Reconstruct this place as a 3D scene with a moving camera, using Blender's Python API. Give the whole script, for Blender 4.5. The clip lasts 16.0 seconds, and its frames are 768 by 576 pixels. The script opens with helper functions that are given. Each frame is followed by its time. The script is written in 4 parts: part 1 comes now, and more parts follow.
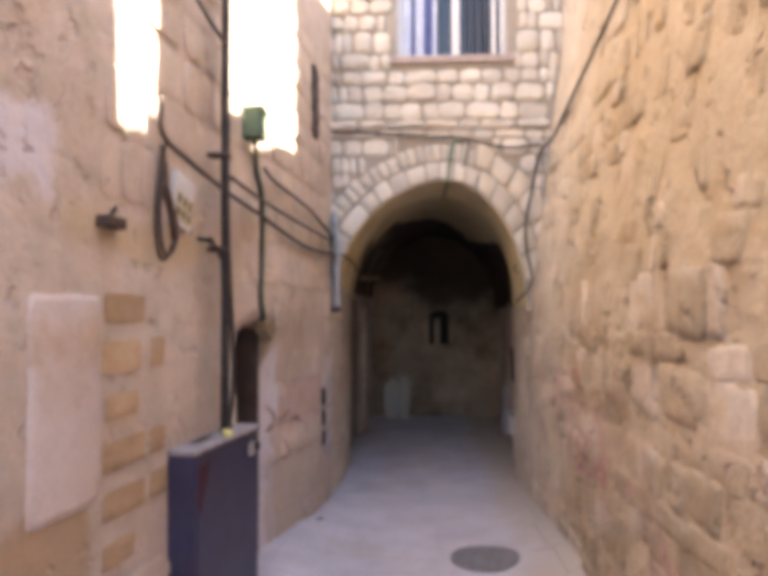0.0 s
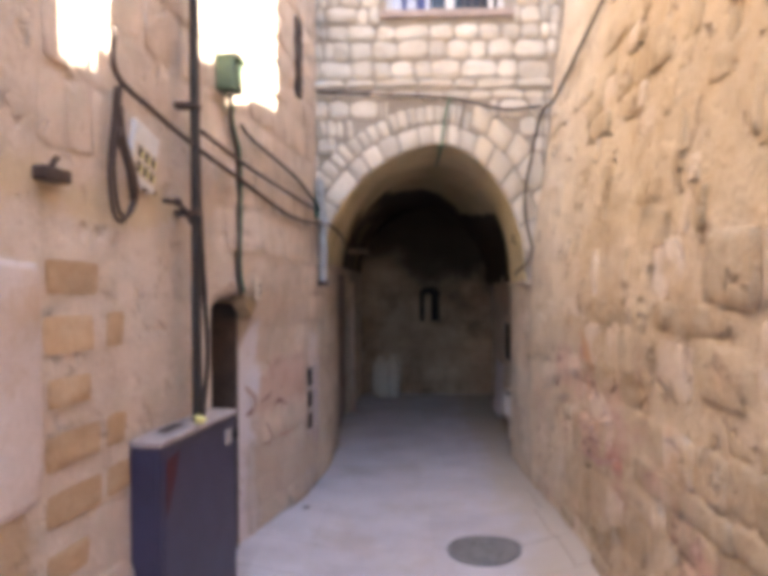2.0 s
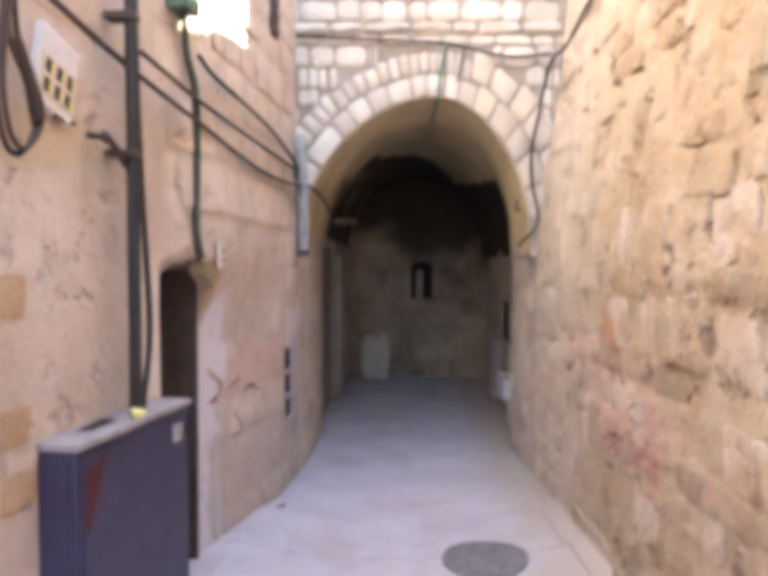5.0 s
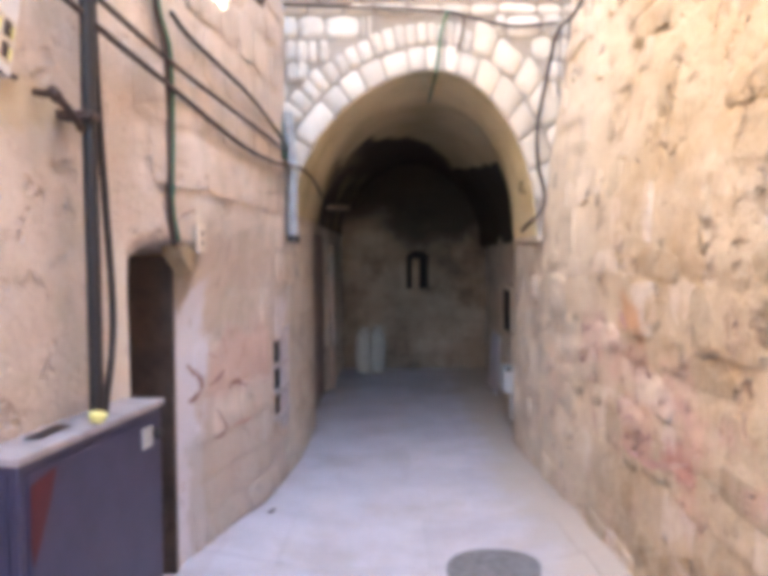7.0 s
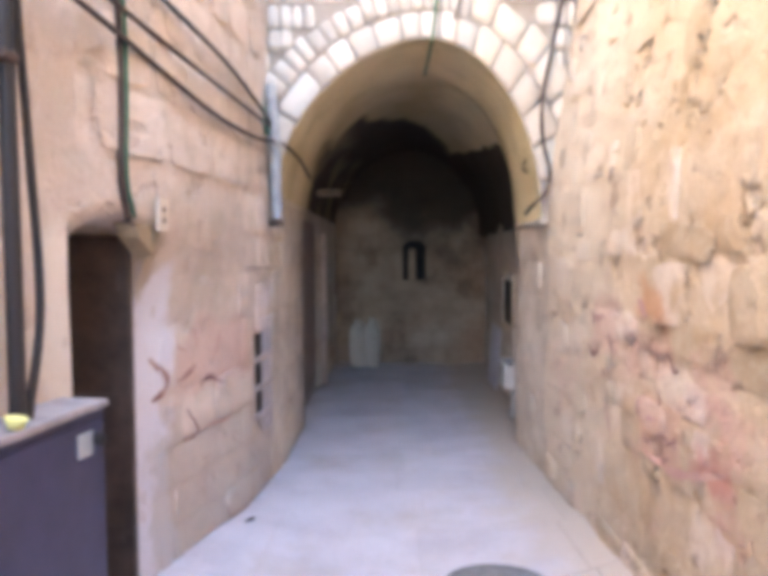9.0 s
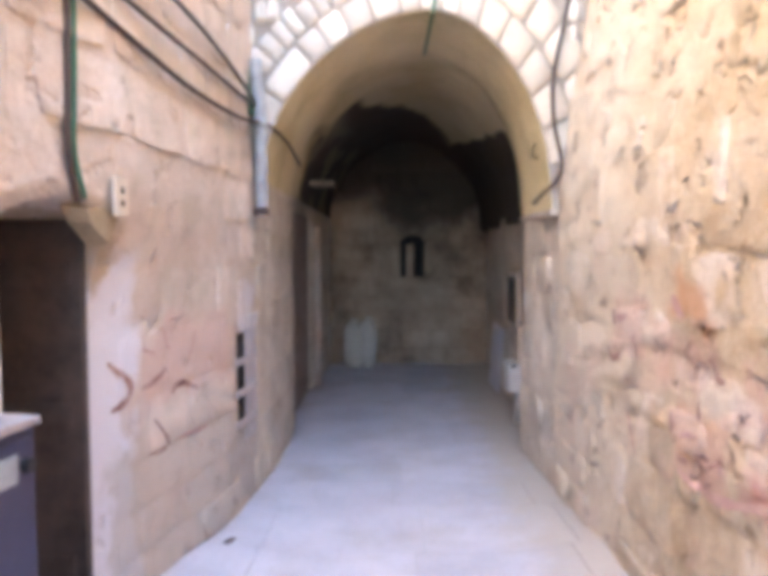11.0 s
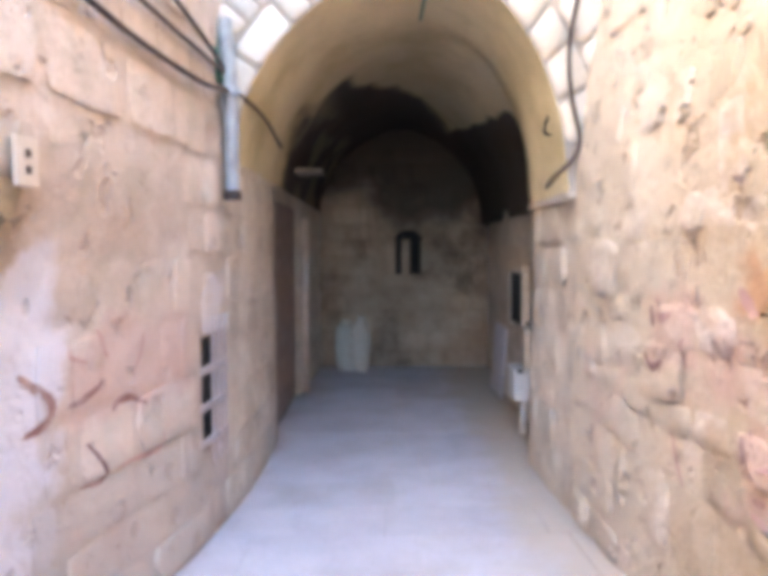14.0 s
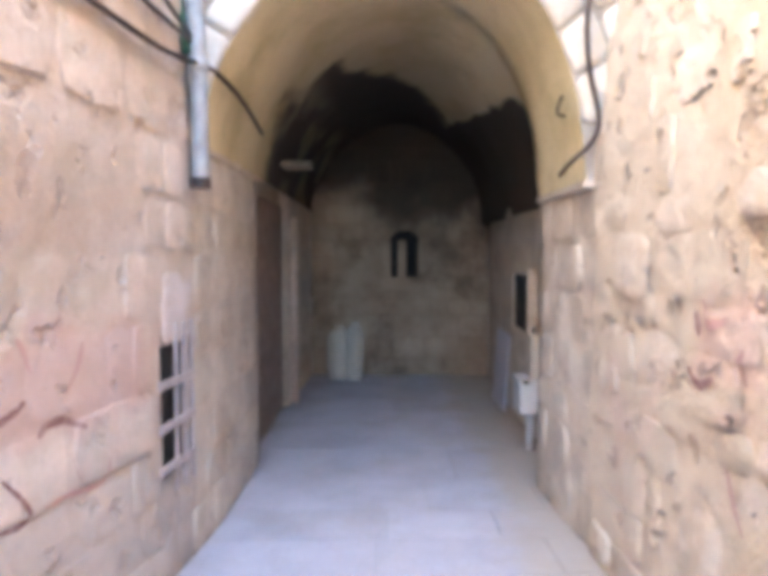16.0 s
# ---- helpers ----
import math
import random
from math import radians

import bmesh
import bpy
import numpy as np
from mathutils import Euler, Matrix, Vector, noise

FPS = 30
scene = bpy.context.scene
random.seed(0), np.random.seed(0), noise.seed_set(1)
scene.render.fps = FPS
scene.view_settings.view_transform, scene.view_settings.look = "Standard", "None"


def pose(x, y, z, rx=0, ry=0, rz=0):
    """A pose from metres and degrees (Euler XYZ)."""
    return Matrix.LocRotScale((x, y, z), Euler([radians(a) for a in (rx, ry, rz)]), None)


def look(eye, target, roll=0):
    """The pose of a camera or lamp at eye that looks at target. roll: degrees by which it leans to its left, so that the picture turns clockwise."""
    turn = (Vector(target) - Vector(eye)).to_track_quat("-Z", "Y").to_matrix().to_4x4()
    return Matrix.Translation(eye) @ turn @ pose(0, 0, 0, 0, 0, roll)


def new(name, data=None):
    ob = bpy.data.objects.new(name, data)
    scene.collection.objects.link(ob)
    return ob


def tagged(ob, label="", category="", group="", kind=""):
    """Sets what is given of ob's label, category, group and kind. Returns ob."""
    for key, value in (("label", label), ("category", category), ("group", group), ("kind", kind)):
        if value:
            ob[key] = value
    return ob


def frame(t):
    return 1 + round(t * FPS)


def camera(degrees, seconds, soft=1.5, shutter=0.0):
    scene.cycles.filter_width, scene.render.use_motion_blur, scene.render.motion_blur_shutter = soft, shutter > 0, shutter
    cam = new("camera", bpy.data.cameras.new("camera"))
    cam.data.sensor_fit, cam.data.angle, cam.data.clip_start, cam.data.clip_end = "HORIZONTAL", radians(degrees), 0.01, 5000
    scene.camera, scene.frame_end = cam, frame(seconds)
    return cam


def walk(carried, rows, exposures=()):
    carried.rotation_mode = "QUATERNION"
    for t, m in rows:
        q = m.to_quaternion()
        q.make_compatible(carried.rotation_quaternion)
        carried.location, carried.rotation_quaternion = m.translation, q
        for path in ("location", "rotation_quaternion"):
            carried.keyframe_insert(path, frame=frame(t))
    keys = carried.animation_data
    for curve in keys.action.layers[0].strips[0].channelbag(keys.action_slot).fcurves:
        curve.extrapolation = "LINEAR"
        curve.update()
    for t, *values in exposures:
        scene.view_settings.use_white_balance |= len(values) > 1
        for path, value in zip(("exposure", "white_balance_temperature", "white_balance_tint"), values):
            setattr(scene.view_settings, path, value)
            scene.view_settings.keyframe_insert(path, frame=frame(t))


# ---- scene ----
cam = camera(58.3, 16.0, soft=7.0)
PATH = [
    (0, (0.084, -0.217, 1.893), (-0.02, 1.779, 1.952), -0.1),
    (0.5, (0.055, -0.087, 1.906), (-0.033, 1.911, 1.942), -0.1),
    (1, (0.04, 0.003, 1.901), (-0.039, 2.001, 1.925), -0.1),
    (1.5, (0.039, 0.074, 1.887), (-0.035, 2.073, 1.899), -0.2),
    (2, (0.036, 0.231, 1.856), (-0.031, 2.23, 1.851), -0.3),
    (2.5, (0.045, 0.324, 1.844), (-0.02, 2.323, 1.825), -0.2),
    (3, (0.05, 0.424, 1.837), (-0.013, 2.423, 1.807), -0.2),
    (3.5, (0.041, 0.534, 1.836), (-0.013, 2.533, 1.798), -0.2),
    (4, (0.043, 0.696, 1.824), (-0.004, 2.695, 1.769), -0.1),
    (6.5, (0.011, 1.2, 1.737), (-0.017, 3.198, 1.663), -0.1),
    (7, (0.009, 1.318, 1.734), (-0.012, 3.316, 1.647), -0.3),
    (7.5, (0.026, 1.44, 1.718), (0.003, 3.438, 1.622), -0.3),
    (8, (0.027, 1.498, 1.703), (0.007, 3.495, 1.603), -0.3),
    (8.5, (0.042, 1.623, 1.686), (0.023, 3.62, 1.582), -0.3),
    (9, (0.059, 1.744, 1.666), (0.041, 3.742, 1.563), -0.3),
    (11.5, (0.076, 2.253, 1.626), (0.065, 4.25, 1.516), -0.1),
    (12, (0.084, 2.343, 1.621), (0.072, 4.34, 1.512), -0.1),
    (12.5, (0.086, 2.488, 1.617), (0.078, 4.485, 1.506), -0.0),
    (13, (0.094, 2.587, 1.591), (0.086, 4.584, 1.486), -0.3),
    (13.5, (0.103, 2.678, 1.579), (0.096, 4.675, 1.473), -0.3),
    (14, (0.103, 2.782, 1.57), (0.101, 4.779, 1.462), -0.2),
    (14.5, (0.115, 2.949, 1.548), (0.118, 4.947, 1.451), -0.3),
    (15, (0.125, 3.053, 1.552), (0.129, 5.051, 1.456), -0.3),
    (15.5, (0.144, 3.176, 1.54), (0.144, 5.174, 1.446), -0.3),
    (16, (0.137, 3.284, 1.528), (0.142, 5.282, 1.434), -0.1),
]
walk(cam, [(t, look(eye, target, roll)) for t, eye, target, roll in PATH],
     exposures=[(0.0, 2.98, 7300, 12), (4.0, 3.5, 6850, 8.5), (7.0, 3.9, 6550, 6.5), (9.0, 4.06, 6350, 6), (12.5, 4.27, 6230, 4.5), (16.0, 4.46, 6150, 3)])

# ---------------------------------------------------------------- light
SUN_EL, SUN_AZ = 48.0, 90.0
world = bpy.data.worlds.new("sky_world")
scene.world = world
world.use_nodes = True
_wn = world.node_tree
_sky = _wn.nodes.new("ShaderNodeTexSky")
_sky.sky_type = "NISHITA"
_sky.sun_disc = False
_sky.sun_elevation = radians(SUN_EL)
_sky.sun_rotation = radians(SUN_AZ)
_bg = _wn.nodes["Background"]
_bg.inputs["Strength"].default_value = 0.15
_wn.links.new(_sky.outputs[0], _bg.inputs["Color"])
_sl = bpy.data.lights.new("sun", "SUN")
_sl.energy, _sl.angle, _sl.color = 5.0, radians(0.5), (1.0, 0.95, 0.86)
sun = new("sun", _sl)
sun.matrix_world = look((6, 3, 9), (6 - math.cos(radians(SUN_EL)), 3, 9 - math.sin(radians(SUN_EL))))


# ---------------------------------------------------------------- materials
def mat_nodes(name):
    m = bpy.data.materials.new(name)
    m.use_nodes = True
    nt = m.node_tree
    return m, nt, nt.nodes["Principled BSDF"]


def noise_node(nt, vec, scale, detail=4.0, rough=0.6):
    n = nt.nodes.new("ShaderNodeTexNoise")
    n.inputs["Scale"].default_value, n.inputs["Detail"].default_value = scale, detail
    n.inputs["Roughness"].default_value = rough
    nt.links.new(vec, n.inputs["Vector"])
    return n.outputs["Fac"]


def ramp(nt, fac, stops):
    r = nt.nodes.new("ShaderNodeValToRGB")
    els = r.color_ramp.elements
    while len(els) < len(stops):
        els.new(0.5)
    for e, (p, c) in zip(els, stops):
        e.position, e.color = p, (*c, 1)
    nt.links.new(fac, r.inputs["Fac"])
    return r.outputs["Color"]


def mix(nt, fac, a, b, mode="MIX"):
    n = nt.nodes.new("ShaderNodeMix")
    n.data_type, n.blend_type = "RGBA", mode
    for sock, v in ((n.inputs[0], fac), (n.inputs[6], a), (n.inputs[7], b)):
        if isinstance(v, (int, float)):
            sock.default_value = v
        elif isinstance(v, tuple):
            sock.default_value = (*v, 1)
        else:
            nt.links.new(v, sock)
    return n.outputs[2]


def maths(nt, op, a, b=0.0):
    n = nt.nodes.new("ShaderNodeMath")
    n.operation = op
    for sock, v in ((n.inputs[0], a), (n.inputs[1], b)):
        if isinstance(v, (int, float)):
            sock.default_value = v
        else:
            nt.links.new(v, sock)
    return n.outputs[0]


def smooth(nt, v, lo, hi):
    n = nt.nodes.new("ShaderNodeMapRange")
    n.interpolation_type = "SMOOTHSTEP"
    n.inputs["From Min"].default_value, n.inputs["From Max"].default_value = lo, hi
    nt.links.new(v, n.inputs["Value"])
    return n.outputs["Result"]


def place(nt):
    """World position, and its x, y, z."""
    g = nt.nodes.new("ShaderNodeNewGeometry")
    s = nt.nodes.new("ShaderNodeSeparateXYZ")
    nt.links.new(g.outputs["Position"], s.inputs[0])
    return g.outputs["Position"], s.outputs[0], s.outputs[1], s.outputs[2]


def bump(nt, bsdf, height, strength, distance):
    b = nt.nodes.new("ShaderNodeBump")
    b.inputs["Strength"].default_value, b.inputs["Distance"].default_value = strength, distance
    nt.links.new(height, b.inputs["Height"])
    nt.links.new(b.outputs[0], bsdf.inputs["Normal"])


def stone_mat(name, dark, mid, light, grain=38.0, patch=2.2, relief=0.012, rough=0.9, tint=0.18, stain=None, stain_amount=0.5,
              stain_scale=1.3, stain_z=None, blacken=None, pits=None, blotch=None, islands=False, dirt=None, lime=None, washes=(), pale=None):
    """Weathered stone: patches, grain, a tone for each piece, stains, blackening."""
    m, nt, bsdf = mat_nodes(name)
    pos, px, py, pz = place(nt)
    big = noise_node(nt, pos, patch, 5, 0.65)
    fine = noise_node(nt, pos, grain, 4, 0.7)
    col = ramp(nt, big, [(0.28, dark), (0.5, mid), (0.72, light)])
    col = mix(nt, 0.35, col, ramp(nt, fine, [(0.3, dark), (0.7, light)]))
    if blotch:
        f = smooth(nt, noise_node(nt, pos, 4.6, 3, 0.6), 0.46, 0.66)
        col = mix(nt, maths(nt, "MULTIPLY", f, 0.6), col, blotch)
        f = smooth(nt, noise_node(nt, pos, 6.3, 3, 0.6), 0.52, 0.70)
        col = mix(nt, maths(nt, "MULTIPLY", f, 0.35), col, light)
    info = nt.nodes.new("ShaderNodeNewGeometry" if islands else "ShaderNodeObjectInfo")
    each = info.outputs["Random Per Island" if islands else "Random"]
    v = maths(nt, "ADD", maths(nt, "MULTIPLY", each, 2 * tint), 1.0 - tint)
    val = nt.nodes.new("ShaderNodeCombineColor")
    for k in range(3):
        nt.links.new(v, val.inputs[k])
    col = mix(nt, 1.0, col, val.outputs[0], "MULTIPLY")
    if stain:
        f = smooth(nt, noise_node(nt, pos, stain_scale, 6, 0.7), 0.48, 0.68)
        if stain_z:
            f = maths(nt, "MULTIPLY", f, smooth(nt, pz, stain_z[1], stain_z[0]))
        col = mix(nt, maths(nt, "MULTIPLY", f, stain_amount), col, stain)
    if pale:
        f = maths(nt, "MULTIPLY", smooth(nt, each, 0.74, 0.84), smooth(nt, noise_node(nt, pos, 5.0, 3, 0.6), 0.36, 0.56))
        col = mix(nt, maths(nt, "MULTIPLY", f, 0.42), col, pale)
    for y0, y1, z0, z1, tone, amount in washes:
        wob = maths(nt, "MULTIPLY", maths(nt, "SUBTRACT", noise_node(nt, pos, 3.4, 5, 0.65), 0.5), 0.42)
        wy, wz = maths(nt, "ADD", py, wob), maths(nt, "SUBTRACT", pz, wob)
        f = maths(nt, "MULTIPLY", smooth(nt, wy, y0 - 0.05, y0 + 0.05), smooth(nt, wy, y1 + 0.06, y1 - 0.06))
        f = maths(nt, "MULTIPLY", f, maths(nt, "MULTIPLY", smooth(nt, wz, z0 - 0.05, z0 + 0.05), smooth(nt, wz, z1 + 0.06, z1 - 0.06)))
        col = mix(nt, maths(nt, "MULTIPLY", f, amount), col, tone)
    if lime:
        f = maths(nt, "ADD", py, maths(nt, "MULTIPLY", maths(nt, "SUBTRACT", noise_node(nt, pos, 1.2, 5, 0.65), 0.5), 3.0))
        col = mix(nt, maths(nt, "MULTIPLY", smooth(nt, f, 4.2, 6.2), 0.55), col, lime)
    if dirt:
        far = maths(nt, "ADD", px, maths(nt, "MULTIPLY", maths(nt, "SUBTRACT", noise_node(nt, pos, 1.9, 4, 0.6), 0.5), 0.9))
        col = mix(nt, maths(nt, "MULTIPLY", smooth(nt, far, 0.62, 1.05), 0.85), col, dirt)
    pit = None
    if pits:
        wide = noise_node(nt, pos, 3.1, 3, 0.6)
        pit = smooth(nt, maths(nt, "ADD", noise_node(nt, pos, 8.0, 3, 0.55), maths(nt, "MULTIPLY", wide, 0.25)), 0.70, 0.82)
        col = mix(nt, maths(nt, "MULTIPLY", pit, 0.36), col, pits)
    if blacken == "vault":
        # browned, then blackened further in and down the sides, with a ragged edge
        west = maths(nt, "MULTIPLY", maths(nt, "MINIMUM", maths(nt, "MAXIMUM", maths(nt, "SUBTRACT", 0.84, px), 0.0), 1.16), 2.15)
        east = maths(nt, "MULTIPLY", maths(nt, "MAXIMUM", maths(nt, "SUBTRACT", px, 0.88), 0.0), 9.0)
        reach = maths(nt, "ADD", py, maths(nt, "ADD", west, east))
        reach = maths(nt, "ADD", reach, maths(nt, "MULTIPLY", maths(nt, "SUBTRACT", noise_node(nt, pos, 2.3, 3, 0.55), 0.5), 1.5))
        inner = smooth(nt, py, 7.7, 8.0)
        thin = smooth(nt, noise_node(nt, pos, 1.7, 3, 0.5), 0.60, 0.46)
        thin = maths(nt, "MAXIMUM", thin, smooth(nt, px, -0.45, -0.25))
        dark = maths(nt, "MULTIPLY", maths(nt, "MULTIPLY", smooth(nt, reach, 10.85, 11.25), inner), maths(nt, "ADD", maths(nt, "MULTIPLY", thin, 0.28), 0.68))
        held_back = maths(nt, "MULTIPLY", maths(nt, "MAXIMUM", maths(nt, "SUBTRACT", px, 0.4), 0.0), 3.0)
        browning = maths(nt, "SUBTRACT", maths(nt, "ADD", py, noise_node(nt, pos, 2.0, 4, 0.6)), held_back)
        browning = maths(nt, "MULTIPLY", smooth(nt, browning, 7.7, 9.2), 0.50)
        col = mix(nt, browning, col, (0.32, 0.23, 0.12))
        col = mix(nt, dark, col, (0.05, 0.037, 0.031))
    elif blacken:
        # blackened above a ragged height, which drops towards +x
        lo, hi = blacken
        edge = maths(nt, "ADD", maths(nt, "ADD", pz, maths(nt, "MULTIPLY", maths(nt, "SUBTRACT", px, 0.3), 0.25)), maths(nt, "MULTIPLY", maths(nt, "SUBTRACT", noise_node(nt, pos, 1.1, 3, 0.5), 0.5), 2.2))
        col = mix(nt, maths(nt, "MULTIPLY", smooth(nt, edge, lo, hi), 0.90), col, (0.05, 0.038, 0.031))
    nt.links.new(col, bsdf.inputs["Base Color"])
    bsdf.inputs["Roughness"].default_value = rough
    bsdf.inputs["Specular IOR Level"].default_value = 0.25
    h = maths(nt, "ADD", maths(nt, "MULTIPLY", noise_node(nt, pos, 9.0, 5, 0.65), 1.0), maths(nt, "MULTIPLY", fine, 0.35))
    if pit is not None:
        h = maths(nt, "SUBTRACT", h, maths(nt, "MULTIPLY", pit, 0.7))
    bump(nt, bsdf, h, 0.9, relief)
    return m


def plain_mat(name, col, rough=0.5, metal=0.0, var=0.12, scale=14.0, relief=0.001, other=None):
    m, nt, bsdf = mat_nodes(name)
    pos, px, py, pz = place(nt)
    n = noise_node(nt, pos, scale, 5, 0.65)
    lo = other or tuple(c * (1 - 2 * var) for c in col)
    nt.links.new(ramp(nt, n, [(0.3, lo), (0.6, col)]), bsdf.inputs["Base Color"])
    bsdf.inputs["Roughness"].default_value, bsdf.inputs["Metallic"].default_value = rough, metal
    bump(nt, bsdf, noise_node(nt, pos, scale * 4, 4), 0.5, relief)
    return m


M_LEFT = stone_mat("left_wall_stone", (0.46, 0.35, 0.27), (0.63, 0.51, 0.43), (0.73, 0.625, 0.555), tint=0.11, patch=1.1, relief=0.022, stain=(0.52, 0.33, 0.27),
                   stain_amount=0.5, stain_z=(0.7, 1.5), blotch=(0.50, 0.425, 0.335), pits=(0.40, 0.30, 0.235),
                   washes=((4.80, 5.20, -0.2, 1.60, (0.69, 0.655, 0.71), 0.9), (1.93, 2.33, 2.31, 2.62, (0.71, 0.66, 0.72), 0.8), (1.95, 2.60, 0.72, 1.16, (0.42, 0.28, 0.16), 0.75),
                           (4.10, 4.32, 0.0, 1.75, (0.72, 0.64, 0.56), 0.7), (5.25, 6.15, 0.92, 1.27, (0.56, 0.36, 0.31), 0.5), (4.72, 4.98, 1.50, 1.80, (0.36, 0.26, 0.16), 0.8),
                           (2.4, 3.9, 2.15, 2.30, (0.50, 0.38, 0.22), 0.6), (5.0, 7.0, -0.3, 0.72, (0.45, 0.39, 0.335), 0.6)))
M_LEFT_ORANGE = stone_mat("orange_weathered_stone", (0.32, 0.205, 0.115), (0.44, 0.30, 0.185), (0.54, 0.40, 0.28), tint=0.14, patch=3.0)
RUBBLE = dict(dark=(0.36, 0.255, 0.16), mid=(0.52, 0.405, 0.28), light=(0.64, 0.53, 0.40), patch=1.9, relief=0.045, stain=(0.60, 0.37, 0.31),
              stain_amount=0.9, stain_scale=2.0, stain_z=(1.1, 1.8), pits=(0.24, 0.15, 0.09), blotch=(0.42, 0.29, 0.17), lime=(0.80, 0.695, 0.575), pale=(0.78, 0.69, 0.64),
              washes=((4.02, 4.32, 0.80, 0.94, (0.44, 0.19, 0.17), 0.75), (4.50, 4.92, 1.34, 1.54, (0.52, 0.27, 0.14), 0.75), (5.18, 5.58, 1.12, 1.42, (0.62, 0.35, 0.31), 0.6),
                      (4.42, 4.85, 0.76, 1.06, (0.60, 0.35, 0.30), 0.45), (1.0, 5.7, 2.1, 5.2, (0.45, 0.33, 0.195), 0.45)))
M_RIGHT = stone_mat("right_wall_rubble", tint=0.20, **RUBBLE)
M_RIGHT_FAR = stone_mat("right_wall_rubble_joined", tint=0.20, islands=True, **RUBBLE)
M_FACADE = stone_mat("facade_cream_stone", (0.50, 0.445, 0.38), (0.64, 0.575, 0.50), (0.73, 0.67, 0.60), tint=0.15, relief=0.012)
M_MORTAR = stone_mat("worn_mortar", (0.26, 0.215, 0.175), (0.37, 0.315, 0.265), (0.47, 0.41, 0.355), tint=0.0)
M_TUNNEL = stone_mat("tunnel_stone", (0.44, 0.36, 0.28), (0.63, 0.535, 0.445), (0.76, 0.67, 0.57), tint=0.10, patch=2.4, relief=0.02, blotch=(0.52, 0.42, 0.33), pits=(0.36, 0.27, 0.20))
M_VAULT = stone_mat("vault_plaster", (0.54, 0.43, 0.23), (0.77, 0.635, 0.39), (0.84, 0.72, 0.48), tint=0.0, patch=1.4, stain=(0.42, 0.34, 0.15), stain_amount=0.5, blacken="vault")
M_FAR = stone_mat("far_wall_stone", (0.23, 0.15, 0.10), (0.41, 0.30, 0.215), (0.54, 0.425, 0.32), tint=0.12, patch=1.5, stain=(0.15, 0.10, 0.07), stain_amount=0.8,  blacken=(1.70, 2.40))
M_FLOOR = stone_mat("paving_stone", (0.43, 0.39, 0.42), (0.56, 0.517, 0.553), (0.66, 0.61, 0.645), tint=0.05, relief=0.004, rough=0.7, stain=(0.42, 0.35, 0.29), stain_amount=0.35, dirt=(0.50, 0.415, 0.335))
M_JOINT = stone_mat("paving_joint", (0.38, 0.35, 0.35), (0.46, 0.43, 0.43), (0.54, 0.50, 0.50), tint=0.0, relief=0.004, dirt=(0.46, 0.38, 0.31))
M_HOOD = stone_mat("brown_stained_stone", (0.20, 0.145, 0.085), (0.33, 0.245, 0.15), (0.44, 0.34, 0.225), tint=0.0, relief=0.02, patch=6.0)
M_RING = stone_mat("tan_dressed_stone", (0.47, 0.40, 0.31), (0.60, 0.52, 0.43), (0.69, 0.61, 0.525), tint=0.10, relief=0.014, blotch=(0.55, 0.46, 0.35))
M_PLASTER = stone_mat("pale_lilac_plaster", (0.54, 0.50, 0.54), (0.66, 0.615, 0.66), (0.76, 0.72, 0.76), tint=0.04, relief=0.006)
M_WASH = stone_mat("worn_whitewash", (0.50, 0.40, 0.35), (0.62, 0.52, 0.48), (0.74, 0.65, 0.63), tint=0.03, patch=1.8, relief=0.006, stain=(0.46, 0.32, 0.20), stain_amount=0.7, stain_scale=2.6)
M_CABINET = plain_mat("dark_slate_paint", (0.047, 0.044, 0.088), 0.45, 0.0, 0.15, 6.0)
M_CABTOP = plain_mat("dusty_cabinet_top", (0.36, 0.31, 0.31), 0.8, 0.0, 0.2, 9.0)
M_RED = plain_mat("faded_red_paint", (0.075, 0.008, 0.014), 0.6)
M_BLACK = plain_mat("black_rubber_cable", (0.022, 0.017, 0.018), 0.55)
M_BROWN = plain_mat("brown_cable", (0.06, 0.035, 0.028), 0.6)
M_GREY = plain_mat("grey_pvc", (0.37, 0.37, 0.375), 0.55, 0.0, 0.2, 10.0)
M_GREEN = plain_mat("green_cable", (0.04, 0.15, 0.09), 0.55)
M_BOX = plain_mat("green_painted_metal", (0.10, 0.17, 0.11), 0.5, 0.0, 0.2)
M_WHITE = plain_mat("white_plastic", (0.72, 0.70, 0.70), 0.45, 0.0, 0.06)
M_SACK = plain_mat("dull_white_sack", (0.62, 0.55, 0.47), 0.6, 0.0, 0.08)
M_CREAM = plain_mat("cream_plastic", (0.66, 0.56, 0.46), 0.5, 0.0, 0.06)
M_YELLOW = plain_mat("yellow_plastic", (0.85, 0.78, 0.30), 0.4)
M_DOOR = plain_mat("dark_brown_wood", (0.072, 0.048, 0.038), 0.7, 0.0, 0.3, 8.0)
M_BAR = plain_mat("pale_painted_iron", (0.50, 0.42, 0.40), 0.6, 0.0, 0.15)
M_IRON = plain_mat("cast_iron", (0.24, 0.23, 0.235), 0.7, 0.1, 0.2, 20.0, 0.004)
M_PAINT_RED = plain_mat("dark_red_spray_paint", (0.23, 0.11, 0.10), 0.8, 0.0, 0.2, 12.0, 0.001, (0.48, 0.34, 0.29))
M_PAINT_PINK = plain_mat("faded_pink_spray_paint", (0.48, 0.29, 0.255), 0.85, 0.0, 0.2, 9.0, 0.001, (0.54, 0.36, 0.30))
